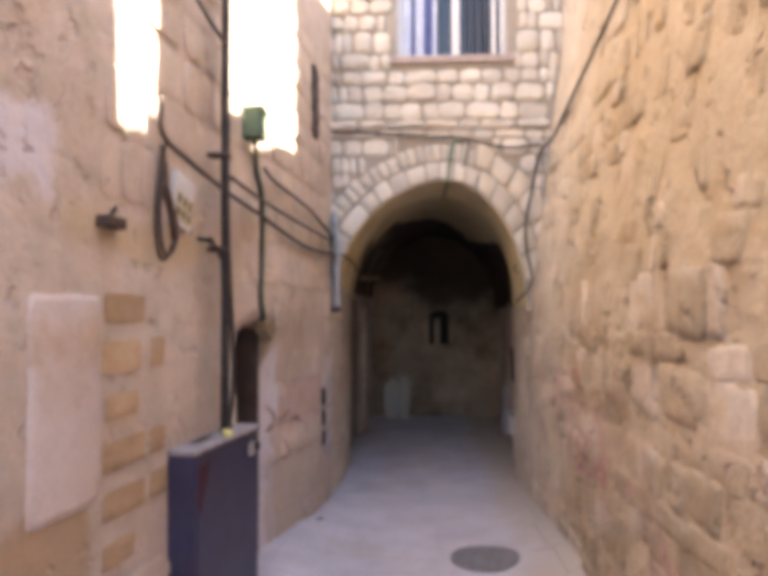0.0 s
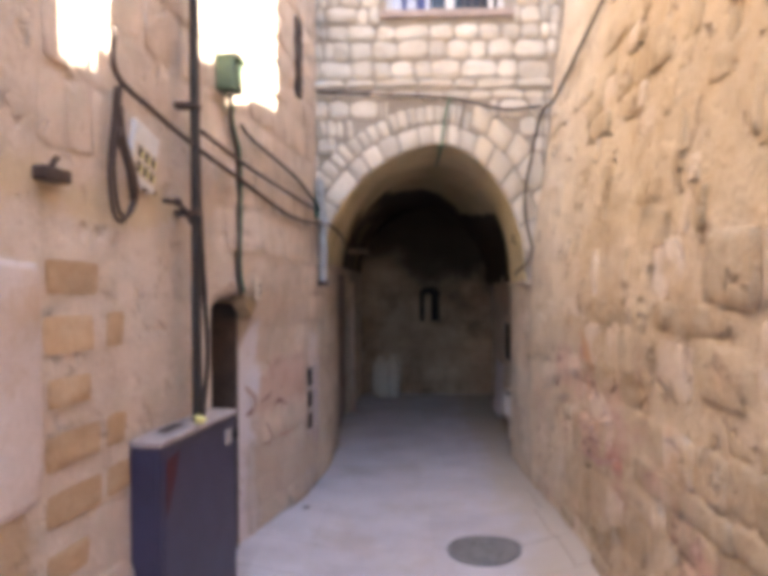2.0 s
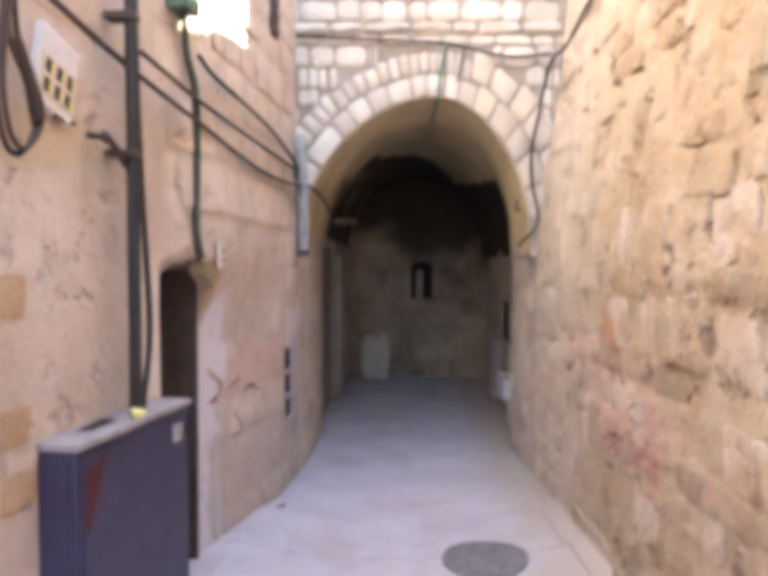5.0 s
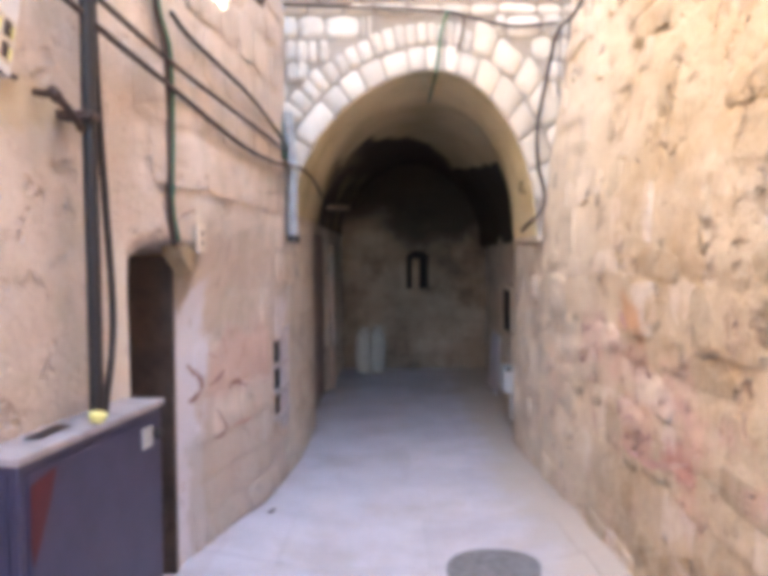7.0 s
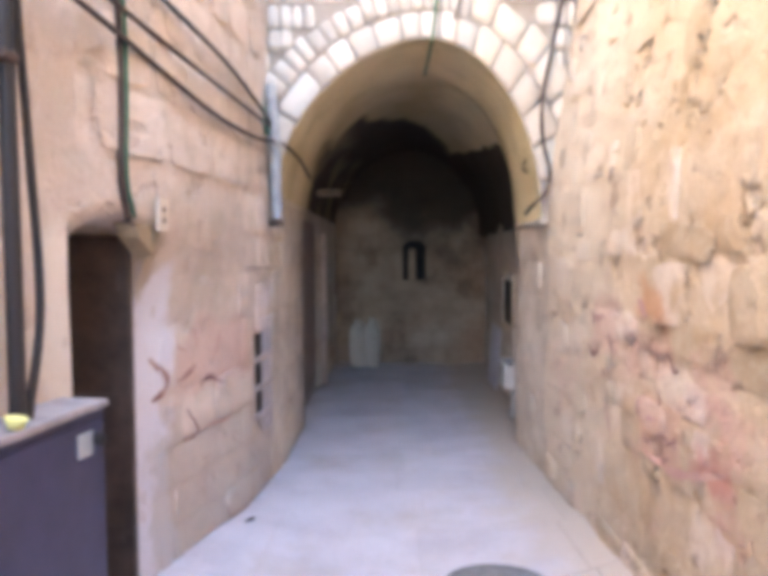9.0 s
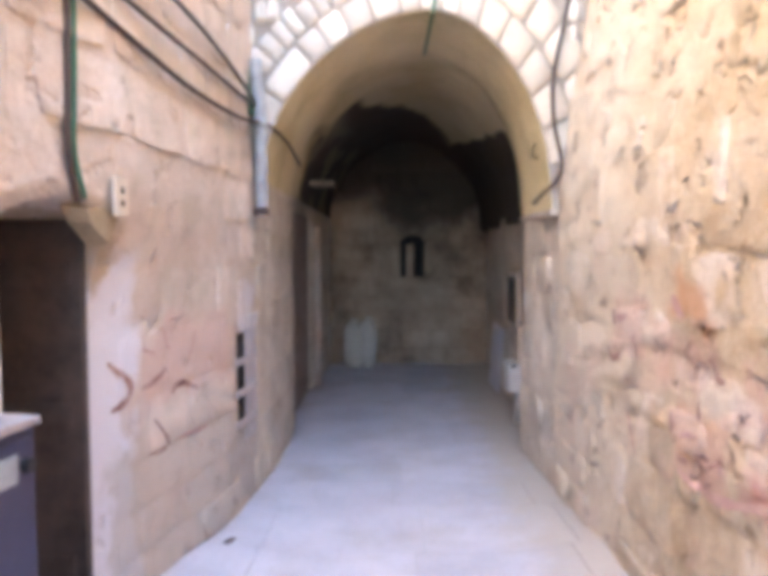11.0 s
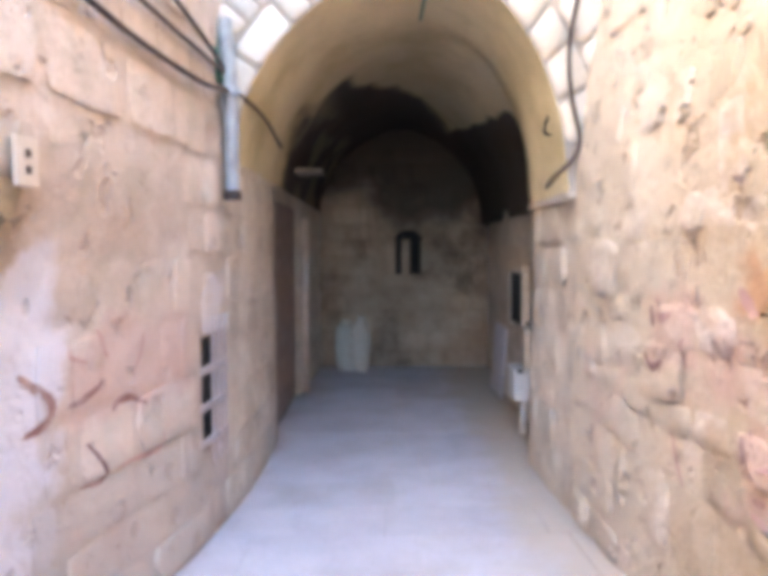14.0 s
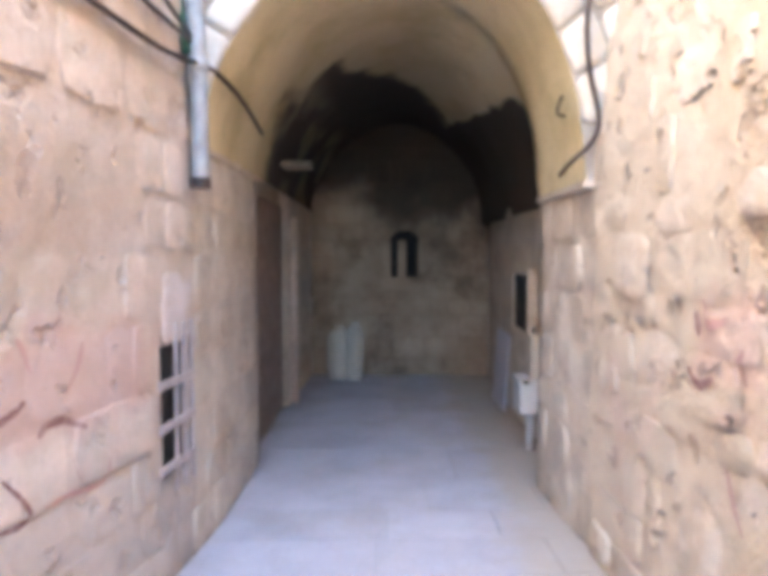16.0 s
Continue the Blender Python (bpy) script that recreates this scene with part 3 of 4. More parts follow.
under("gland", bm, M_BLACK, gbox)
drop = thing("drop_cable", -1.0, 4.55, 1.8, "dark cable and green wire dropping from the box", "cable")
bm = bmesh.new()
tube(bm, curve_points([on_left(4.40, 3.02, 0.06), on_left(4.47, 2.86, 0.03), on_left(4.56, 2.7, 0.02), on_left(4.575, 2.35, 0.02), on_left(4.565, 2.0, 0.02), on_left(4.61, 1.80, 0.015)], 6), 0.013, 8)
under("cable", bm, M_BROWN, drop, "", True)
bm = bmesh.new()
tube(bm, curve_points([on_left(4.42, 3.02, 0.06), on_left(4.50, 2.86, 0.03), on_left(4.60, 2.7, 0.02), on_left(4.612, 2.35, 0.018), on_left(4.60, 2.0, 0.018), on_left(4.65, 1.82, 0.015)], 6), 0.010, 8)
under("earth_wire", bm, M_GREEN, drop, "green insulated wire beside the cable", True)

# cables slung along the left wall to the arch
def wall_cable(label, ctrl, r, material):
    t = thing("wall_cable", ctrl[0][0], ctrl[0][1], ctrl[0][2], label, "cable", "cables along the wall")
    bm = bmesh.new()
    tube(bm, curve_points([Vector(p) + Vector((0.018, 0, 0)) for p in ctrl], 8), r, 7)
    under("cable", bm, material, t, "", True)
    return t


wall_cable("thick brown cable slung low along the wall into the arch",
           [on_left(2.95, 2.9, 0.09), on_left(2.97, 2.72, 0.09), on_left(3.3, 2.66, 0.08), on_left(3.88, 2.585, 0.08), on_left(4.55, 2.535, 0.03), on_left(5.2, 2.44, 0.02),
            on_left(5.68, 2.415, 0.02), on_left(6.3, 2.42, 0.03), (-0.76, 6.69, 2.46), (-0.70, 6.75, 2.43), (-0.65, 7.1, 2.38), (-0.66, 7.8, 2.32)], 0.013, M_BROWN)
wall_cable("brown cable slung along the wall above another",
           [on_left(3.86, 2.685, 0.09), on_left(4.55, 2.65, 0.03), on_left(5.1, 2.60, 0.02), on_left(5.69, 2.585, 0.02), on_left(6.2, 2.57, 0.02), (-0.80, 6.66, 2.56)], 0.012, M_BROWN)
wall_cable("dark cable from the drop cable to the gate corner",
           [on_left(4.56, 2.88, 0.03), on_left(4.75, 2.82, 0.02), on_left(5.6, 2.75, 0.03), on_left(6.2, 2.66, 0.035), (-0.80, 6.65, 2.58)], 0.012, M_BLACK)
wall_cable("dark cable crossing from above to the riser",
           [on_left(2.5, 4.05, 0.05), on_left(3.3, 3.62, 0.06), on_left(3.77, 3.44, 0.1)], 0.011, M_BLACK)
loop = thing("cable_loop", -1.15, 3.02, 2.15, "brown cable coiled in a hanging loop on the wall", "cable")
for k, (o_, r_) in enumerate(((0.05, 0.010), (0.065, 0.009))):
    bm = bmesh.new()
    hang = [(3.08, 2.70), (3.055, 2.54), (3.02, 2.34), (3.05, 2.18), (3.11, 2.135), (3.18, 2.18), (3.22, 2.27), (3.17, 2.38), (3.10, 2.48), (3.08, 2.60)]
    tube(bm, curve_points([on_left(y + 0.012 * k, z + 0.02 * k, o_) for y, z in hang], 5), r_, 6)
    under("coil", bm, M_BROWN, loop, "", True)
bm = bmesh.new()
tube(bm, curve_points([on_left(3.11, 2.50, 0.055), on_left(3.16, 2.40, 0.06), on_left(3.22, 2.25, 0.055)], 5), 0.02, 7)
under("tail", bm, M_BROWN, loop, "thick bound cable tail", True)

# perforated plate beside the loop
plate = thing("perforated_plate", -1.13, 3.28, 2.42, "worn pale plastic connection plate with yellow tabs on the wall", "plate")
pm = wall_frame(3.385, 2.46, 0.012) @ Matrix.Rotation(radians(-14), 4, "Z")
bm = bmesh.new()
box(bm, -0.115, 0.115, -0.14, 0.14, -0.012, 0.020, 0.006, pm)
under("panel", bm, M_WHITE, plate, "worn pale lilac plastic panel")
bm = bmesh.new()
box(bm, -0.10, 0.10, -0.11, 0.035, 0.0205, 0.024, 0.002, pm)
under("insert", bm, M_CREAM, plate, "yellowed cream insert")
for a in (-0.065, 0.0, 0.065):
    for b in (-0.075, -0.005):
        bm = bmesh.new()
        box(bm, a - 0.016, a + 0.016, b - 0.022, b + 0.026, 0.0245, 0.028, 0.003, pm)
        under("hole", bm, M_DOOR, plate, "dark slot")
        bm = bmesh.new()
        box(bm, a + 0.017, a + 0.032, b - 0.022, b + 0.018, 0.0245, 0.028, 0.003, pm)
        under("tab", bm, M_YELLOW, plate, "yellow tab")
bm = bmesh.new()
tube(bm, [pm @ Vector((0.03, -0.145, 0.01)), pm @ Vector((0.15, -0.12, 0.012))], 0.008, 6)
under("stub", bm, M_BROWN, plate, "short dark cable stub")
socket = thing("switch_plate", -0.98, 4.86, 1.79, "small cream switch plate with two dots", "switch")
sm = wall_frame(4.86, 1.84, 0.008)
bm = bmesh.new()
box(bm, -0.055, 0.055, -0.075, 0.075, -0.006, 0.012, 0.004, sm)
under("panel", bm, M_CREAM, socket)
for b in (-0.025, 0.025):
    bm = bmesh.new()
    box(bm, -0.012, 0.012, b - 0.012, b + 0.012, 0.012, 0.015, 0.0, sm)
    under("button", bm, M_BROWN, socket)

# doorway: an open leaf, a black sheet for the unlit room, the hood stone
door_1 = structure("door_1", box(bmesh.new(), left_x(5) - 0.72, left_x(4.85) - 0.125, 4.805, 4.852, 0.02, 1.75, 0.004), M_DOOR, "dark brown wooden door standing open in its doorway", "door")
for z in (0.35, 0.95, 1.5):
    bm = bmesh.new()
    box(bm, left_x(5) - 0.7, left_x(4.85) - 0.17, 4.792, 4.806, z, z + 0.09, 0.003)
    under("rail", bm, M_DOOR, door_1)
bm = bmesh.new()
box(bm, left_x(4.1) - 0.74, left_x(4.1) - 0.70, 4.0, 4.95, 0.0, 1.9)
structure("door_back", bm, M_PAINTED_DARK, "black sheet painted as the unlit space behind the doorway", "wall")
hood = thing("hood_stone", -0.98, 4.6, 1.58, "brown stained corner stone at the doorway arch", "stone")
bm = bmesh.new()
hm = wall_frame(4.77, 1.735, -0.055) @ Matrix.Diagonal((0.85, 0.85, 1, 1))
pts = [(-0.17, 0.075), (0.0, 0.085), (0.12, 0.07), (0.17, 0.03), (0.12, -0.04), (0.06, -0.11), (-0.02, -0.06), (-0.12, 0.0)]
lo = [bm.verts.new(hm @ Vector((a, b, -0.03))) for a, b in pts]
hi = [bm.verts.new(hm @ Vector((a * 0.8 - 0.005, b * 0.8, 0.055))) for a, b in pts]
bm.faces.new(hi)
for k in range(len(pts)):
    bm.faces.new((lo[k], lo[(k + 1) % len(pts)], hi[(k + 1) % len(pts)], hi[k]))
under("stone", bm, M_HOOD, hood)


# plaster patches: thin coats with a ragged outline
def plaster_patch(label, y0, y1, z0, z1, seed, material=M_PLASTER, rag=0.04, out=0.02, square=5):
    bm = bmesh.new()
    cy, cz = (y0 + y1) / 2, (z0 + z1) / 2
    n = 64
    rings = []
    for s, o in ((1.0, -0.02), (1.0, out * 0.6), (0.93, out), (0.5, out)):
        ring = []
        for k in range(n):
            a = 2 * math.pi * k / n
            c, d = math.cos(a), math.sin(a)
            q = 1.0 / (abs(c) ** square + abs(d) ** square) ** (1 / square)
            j = 1 + rag * 4 * noise.noise(Vector((c * 1.6, d * 1.6, seed)))
            y, z = cy + c * q * j * s * (y1 - y0) / 2, cz + d * q * j * s * (z1 - z0) / 2
            p = left_point(y, z)
            ring.append(bm.verts.new((p[0] + o, y, z)))
        rings.append(ring)
    for q, w in zip(rings, rings[1:]):
        for k in range(n):
            bm.faces.new((q[k], q[(k + 1) % n], w[(k + 1) % n], w[k]))
    bm.faces.new(rings[-1])
    return structure("plaster_patch", bm, material, label, "plaster", True)


plaster_patch("pale plaster patch above the barred window", 6.35, 6.68, 1.14, 1.43, 2.0, M_WASH, 0.08, 0.008)
plaster_patch("pale whitewash coat on the wall, stained brown", 2.16, 2.63, 1.10, 1.95, 3.0, M_WASH, 0.008, 0.012, 24)


# barred window low in the left wall, its unlit recess painted black
window_2 = structure("window_2", box(bmesh.new(), left_x(6.5) - 0.05, left_x(6.5) - 0.03, GRATE[0] - 0.02, GRATE[1] + 0.02, GRATE[2] - 0.02, GRATE[3] + 0.02), M_PAINTED_DARK, "small window, its unlit recess painted black, behind pale iron bars", "window")
for y, r in ((6.475, 0.011), (6.575, 0.014), (6.675, 0.012)):
    bm = bmesh.new()
    tube(bm, [on_left(y, GRATE[2] - 0.07, 0.012), on_left(y, (GRATE[2] + GRATE[3]) / 2, 0.012), on_left(y, GRATE[3] + 0.10, 0.012)], r, 6)
    under("bar", bm, M_BAR, window_2)
for z in (0.545, 0.735, 0.93):
    bm = bmesh.new()
    box(bm, GRATE[0] - 0.035 - 6.5, GRATE[1] + 0.02 - 6.5, z, z + 0.036, 0.002, 0.02, 0.0, wall_frame(6.5, 0.0))
    under("crossbar", bm, M_BAR, window_2)

# brown slatted panel for a dark blot high in the left wall
bm = bmesh.new()
slot = structure("window_3", box(bm, left_x(6) - 0.02, left_x(6) + 0.025, 5.9, 6.12, 3.45, 4.1, 0.01), M_BROWN, "narrow brown slatted panel high in the wall", "window")
for k in range(6):
    bm = bmesh.new()
    box(bm, left_x(6) + 0.026, left_x(6) + 0.034, 5.92, 6.10, 3.49 + 0.1 * k, 3.55 + 0.1 * k)
    under("slat", bm, M_BROWN, slot)

# downpipe at the gate corner, green cable beside it
downpipe = thing("downpipe", -0.79, 6.66, 1.9, "pale grey plastic downpipe ending above the ground", "pipe")
bm = bmesh.new()
tube(bm, [(-0.75, 6.675, 1.87), (-0.752, 6.675, 2.4), (-0.765, 6.68, 2.62), (-0.79, 6.70, 2.86)], 0.043, 12, None, False)
under("pipe", bm, M_GREY, downpipe, "", True)
bm = bmesh.new()
tube(bm, [(-0.75, 6.675, 1.86), (-0.75, 6.675, 1.91)], 0.05, 12, None, False)
under("collar", bm, M_BROWN, downpipe, "rusty lower collar", True)
bm = bmesh.new()
tube(bm, [(-0.752, 6.675, 2.42), (-0.754, 6.675, 2.48)], 0.049, 12)
under("joint", bm, M_GREY, downpipe, "", True)
gcab = thing("corner_cable", -0.85, 6.66, 2.6, "dark green cable running up the gate corner", "cable")
bm = bmesh.new()
tube(bm, curve_points([(-0.80, 6.63, 2.5), (-0.835, 6.65, 2.75), (-0.85, 6.655, 3.6), (-0.85, 6.66, 5.9)], 5), 0.019, 7)
under("cable", bm, M_GREEN, gcab, "", True)

# cables on the gate front
fc = thing("front_cable", 1.2, 6.6, 2.0, "dark cable following the corner of the gate front", "cable")
bm = bmesh.new()
tube(bm, curve_points([(right_x(4.25) - 0.04, 3.4, 4.25), (right_x(3.95) - 0.04, 4.38, 3.95), (right_x(3.76) - 0.04, 5.2, 3.76), (right_x(3.6) - 0.04, 5.9, 3.60), (right_x(3.5) - 0.04, 6.4, 3.5), (1.29, 6.68, 3.45), (1.20, 6.69, 3.05), (1.14, 6.69, 2.72), (1.15, 6.69, 2.45),
                        (1.20, 6.69, 2.22), (1.18, 6.69, 2.10), (1.08, 6.74, 1.99), (1.08, 6.95, 1.95)], 6), 0.013, 7)
under("cable", bm, M_BROWN, fc, "", True)
fc2 = thing("front_cable", 0.5, 6.66, 3.5, "dark cable hung across the gate front to the arch crown", "cable")
bm = bmesh.new()
tube(bm, curve_points([(1.29, 6.67, 3.52), (0.95, 6.67, 3.50), (0.62, 6.67, 3.57), (0.44, 6.67, 3.61), (0.10, 6.68, 3.64), (-0.35, 6.68, 3.66), (-0.80, 6.68, 3.68)], 6), 0.011, 7)
under("cable", bm, M_BROWN, fc2, "", True)
bm = bmesh.new()
tube(bm, curve_points([(0.45, 6.66, 3.62), (0.40, 6.67, 3.45), (0.37, 6.69, 3.20), (0.36, 6.78, 3.15), (0.35, 7.5, 3.12)], 6), 0.011, 7)
under("drop", bm, M_GREEN, fc2, "dark green length over the arch crown", True)
fc3 = thing("front_cable", 0.5, 6.66, 3.3, "thin dark cable end hanging by the arch crown", "cable")
bm = bmesh.new()
tube(bm, curve_points([(0.58, 6.67, 3.58), (0.56, 6.67, 3.45), (0.52, 6.68, 3.30)], 5), 0.008, 6)
under("cable", bm, M_BROWN, fc3, "", True)

# window over the arch
window_1 = structure("window_1", box(bmesh.new(), WIN[0], WIN[1], FACE + 0.17, FACE + 0.19, WIN[2], WIN[3]), M_GLASS, "tall window with white bars and striped curtains", "window")
bm = bmesh.new()
box(bm, WIN[0] - 0.06, WIN[1] + 0.08, FACE - 0.05, FACE + 0.14, WIN[2] - 0.07, WIN[2], 0.008)
under("window_sill", bm, plain_mat("pink_stone_sill", (0.42, 0.33, 0.30), 0.8), window_1, "pinkish stone sill")
for a, b, c, d in ((WIN[0], WIN[0] + 0.06, WIN[2], WIN[3]), (WIN[1] - 0.06, WIN[1], WIN[2], WIN[3]), (0.42, 0.50, WIN[2], WIN[3]), (WIN[0], WIN[1], WIN[2], WIN[2] + 0.05), (WIN[0], WIN[1], WIN[3] - 0.06, WIN[3])):
    bm = bmesh.new()
    box(bm, a, b, FACE + 0.08, FACE + 0.14, c, d, 0.006)
    under("window_frame", bm, M_WHITE, window_1)
for k, x in enumerate((0.58, 0.66, 0.74, 0.82)):
    bm = bmesh.new()
    box(bm, x, x + (0.05 if k == 3 else 0.018), FACE + 0.05, FACE + 0.07, WIN[2], WIN[3], 0.003)
    under("bar", bm, M_WHITE if k == 3 else M_BROWN, window_1)
for k in range(8):
    x0 = WIN[0] + 0.06 + 0.0625 * k * 0.72
    bm = bmesh.new()
    grid(bm, steps(x0, x0 + 0.045, 0.01), [WIN[2] + 0.04, WIN[3] - 0.04], lambda x, z: (x, FACE + 0.115 - 0.02 * math.sin((x - x0) / 0.045 * math.pi), z))
    under("curtain_fold", bm, M_BLUE if k in (2, 5, 6) else M_CURTAIN, window_1, "blue curtain fold" if k in (2, 5, 6) else "pale curtain fold", True)

# manhole
manhole = thing("manhole_cover", 0.565, 5.05, floor_z(0.565, 5.05), "round grey cast iron manhole cover set in the paving", "manhole")
fz = floor_z(0.565, 5.05) + 0.012


def disc(bm, r0, r1, z0, z1, n=36):
    rings = [[bm.verts.new((0.565 + r * math.cos(2 * math.pi * k / n), 5.05 + r * math.sin(2 * math.pi * k / n), z + 0.006 + floor_z(0.565 + r * math.cos(2 * math.pi * k / n), 5.05 + r * math.sin(2 * math.pi * k / n)))) for k in range(n)] for r, z in ((r1, z0), (r1, z1), (r0, z1), (r0, z0))]
    for q, w in zip(rings, rings[1:]):
        for k in range(n):
            bm.faces.new((q[k], q[(k + 1) % n], w[(k + 1) % n], w[k]))
    return rings


bm = bmesh.new()
disc(bm, 0.232, 0.258, -0.01, 0.014)
under("rim", bm, M_IRON, manhole)
bm = bmesh.new()
rg = disc(bm, 0.10, 0.228, -0.01, 0.011)
bm.faces.new(rg[2])
under("lid", bm, M_IRON, manhole)
for k in range(12):
    bm = bmesh.new()
    a = 2 * math.pi * k / 12
    box(bm, 0.12, 0.21, -0.012, 0.012, 0.011, 0.015, 0.0, Matrix.Translation((0.565, 5.05, floor_z(0.565 + 0.165 * math.cos(a), 5.05 + 0.165 * math.sin(a)) + 0.006)) @ Matrix.Rotation(a, 4, "Z"))
    under("rib", bm, M_IRON, manhole)

# passage fittings: impost ledge, slot, meter box with its pipe, corbels, end window, sacks
bm = bmesh.new()
box(bm, 1.142, 1.25, FACE - 0.006, 7.8, 1.865, 1.905, 0.012)
structure("impost", bm, M_TUNNEL, "worn stone impost ledge at the arch's springing", "ledge")
bm = bmesh.new()
box(bm, -0.92, -0.46, 9.2, 9.5, 2.29, 2.345, 0.02)
structure("corbel", bm, M_FAR, "broken pale stone corbel under the vault", "ledge")
bm = bmesh.new()
tube(bm, [(-0.775, 10.42, -0.01), (-0.772, 10.42, 1.0), (-0.775, 10.42, 1.92)], 0.04, 10)
structure("pilaster", bm, M_LEFT, "slim pale stone pilaster in the passage", "pilaster", True)

# a black box gives the slot its shaded depth
slot_w = structure("window_4", box(bmesh.new(), 1.36, 1.40, 9.02, 9.62, 0.88, 1.36), M_PAINTED_DARK, "narrow opening in the passage wall, its unlit depth painted black", "window")
for a, b, c, d in ((8.96, 9.02, 0.84, 1.40), (9.62, 9.68, 0.84, 1.40), (9.02, 9.62, 1.36, 1.42)):
    bm = bmesh.new()
    box(bm, 1.34, 1.42, a, b, c, d, 0.008)
    under("window_frame", bm, M_TUNNEL, slot_w)
meter = thing("meter_box", 1.27, 8.62, 0.33, "white plastic meter box on the passage wall", "box")
bm = bmesh.new()
box(bm, 1.19, 1.41, 8.52, 8.80, 0.30, 0.545, 0.02)
under("body", bm, M_WHITE, meter)
bm = bmesh.new()
box(bm, 1.18, 1.41, 8.50, 8.82, 0.535, 0.575, 0.012)
under("lid", bm, M_WHITE, meter)
bm = bmesh.new()
box(bm, 1.21, 1.26, 8.492, 8.515, 0.545, 0.575, 0.002)
under("lock", bm, M_BLACK, meter, "black lock")
bm = bmesh.new()
tube(bm, [(1.29, 8.62, 0.0), (1.29, 8.62, 0.32)], 0.03, 10)
under("pipe", bm, M_WHITE, meter, "white pipe below the box", True)
panel = thing("panel_board", 1.3, 10.3, 0.0, "pale leaning board against the passage wall", "board")
bm = bmesh.new()
box(bm, -0.012, 0.012, -0.35, 0.35, 0.0, 0.75, 0.004, pose(1.33, 10.3, 0.0, 0, 4, 0))
under("board", bm, M_PLASTER, panel)
upper = thing("meter_cover", 1.36, 8.55, 0.66, "pale plastic cover above the meter box", "box")
bm = bmesh.new()
box(bm, 1.27, 1.41, 8.50, 8.64, 0.58, 0.92, 0.02)
under("body", bm, M_CREAM, upper)
# black tube added where a dark slit runs beside the cover
seam = thing("slit_tube", 1.35, 9.0, 0.62, "thin black tube added for a dark slit above the meter box", "pipe")
bm = bmesh.new()
tube(bm, [(1.35, 8.78, 0.57), (1.35, 8.78, 0.95)], 0.012, 7)
under("pipe", bm, M_BLACK, seam, "", True)

# planked panel added in the brown of the recess's pinkish shade
door_2 = structure("door_2", box(bmesh.new(), -0.90, -0.868, 8.42, 10.08, 0.0, 2.02, 0.004), M_RECESS_SHADE, "brown planked panel added for the pinkish shade in the passage recess", "door")
for k in range(8):
    bm = bmesh.new()
    box(bm, -0.868, -0.852, 8.43 + 0.2065 * k, 8.43 + 0.2065 * k + 0.195, 0.03, 2.0, 0.004)
    under("plank", bm, M_RECESS_SHADE, door_2)
hook = thing("iron_hook", 1.08, 6.88, 2.27, "small dark iron hook in the arch soffit", "hook")
bm = bmesh.new()
tube(bm, curve_points([(1.13, 6.98, 2.27), (1.07, 6.96, 2.27), (1.05, 6.90, 2.29), (1.055, 6.84, 2.34)], 5), 0.007, 6)
under("bent_rod", bm, M_BROWN, hook, "", True)

# the end window's inner darkness is this pane's colour
window_5 = structure("window_5", box(bmesh.new(), FW[0], FW[1], FAR + 0.12, FAR + 0.14, FW[2], FW[3]), M_PAINTED_DARK, "small arched window with a pale mullion in the end wall", "window")
for a, b, c, d in ((FW[0] - 0.09, FW[0] + 0.01, FW[2], 1.70), (FW[1] - 0.02, FW[1] + 0.10, FW[2], 1.70), (0.335, 0.435, FW[2], 1.72)):
    bm = bmesh.new()
    box(bm, a, b, FAR - 0.03, FAR + 0.06, c, d, 0.008)
    under("window_frame", bm, M_FAR, window_5)
for k in range(7):
    a0, a1 = math.pi * k / 7, math.pi * (k + 1) / 7
    bm = bmesh.new()
    q = [(0.42 + r * math.cos(a), 1.70 + r * 0.78 * math.sin(a)) for r, a in ((0.19, a0), (0.32, a0), (0.32, a1), (0.19, a1))]
    lo = [bm.verts.new((x, FAR + 0.05, z)) for x, z in q]
    hi = [bm.verts.new((x, FAR - 0.03, z)) for x, z in q]
    bm.faces.new(hi)
    for j in range(4):
        bm.faces.new((lo[j], lo[(j + 1) % 4], hi[(j + 1) % 4], hi[j]))
    under("voussoir", bm, M_FAR, window_5)
bm = bmesh.new()
box(bm, FW[0] - 0.12, FW[1] + 0.12, FAR - 0.045, FAR + 0.1, 1.10, FW[2], 0.015)
under("window_sill", bm, M_FAR, window_5, "pale stone sill")


def sack(x, y, h, r, label):
    t = thing("plastic_sack", x, y, 0, label, "sack", "white sacks in the passage")
    bm = bmesh.new()
    n, rows = 18, 9
    rings = []
    for j in range(rows + 1):
        v = j / rows
        rr = r * (0.88 + 0.2 * math.sin(v * 2.6)) * (1.0 if v < 0.85 else 1 - 2.6 * (v - 0.85))
        rings.append([bm.verts.new((x + rr * math.cos(a) * (1 + 0.1 * noise.noise(Vector((math.cos(a), math.sin(a), v * 3 + x)))), y + 0.7 * rr * math.sin(a), h * v + 0.002)) for a in [2 * math.pi * k / n for k in range(n)]])
    for q, w in zip(rings, rings[1:]):
        for k in range(n):
            bm.faces.new((q[k], q[(k + 1) % n], w[(k + 1) % n], w[k]))
    bm.faces.new(rings[0][::-1])
    bm.faces.new(rings[-1])
    under("bag", bm, M_SACK, t, "", True)
    bm = bmesh.new()
    tube(bm, [(x, y, h - 0.01), (x + 0.01, y, h + 0.05)], r * 0.35, 8, r * 0.55)
    under("neck", bm, M_SACK, t, "", True)
    return t


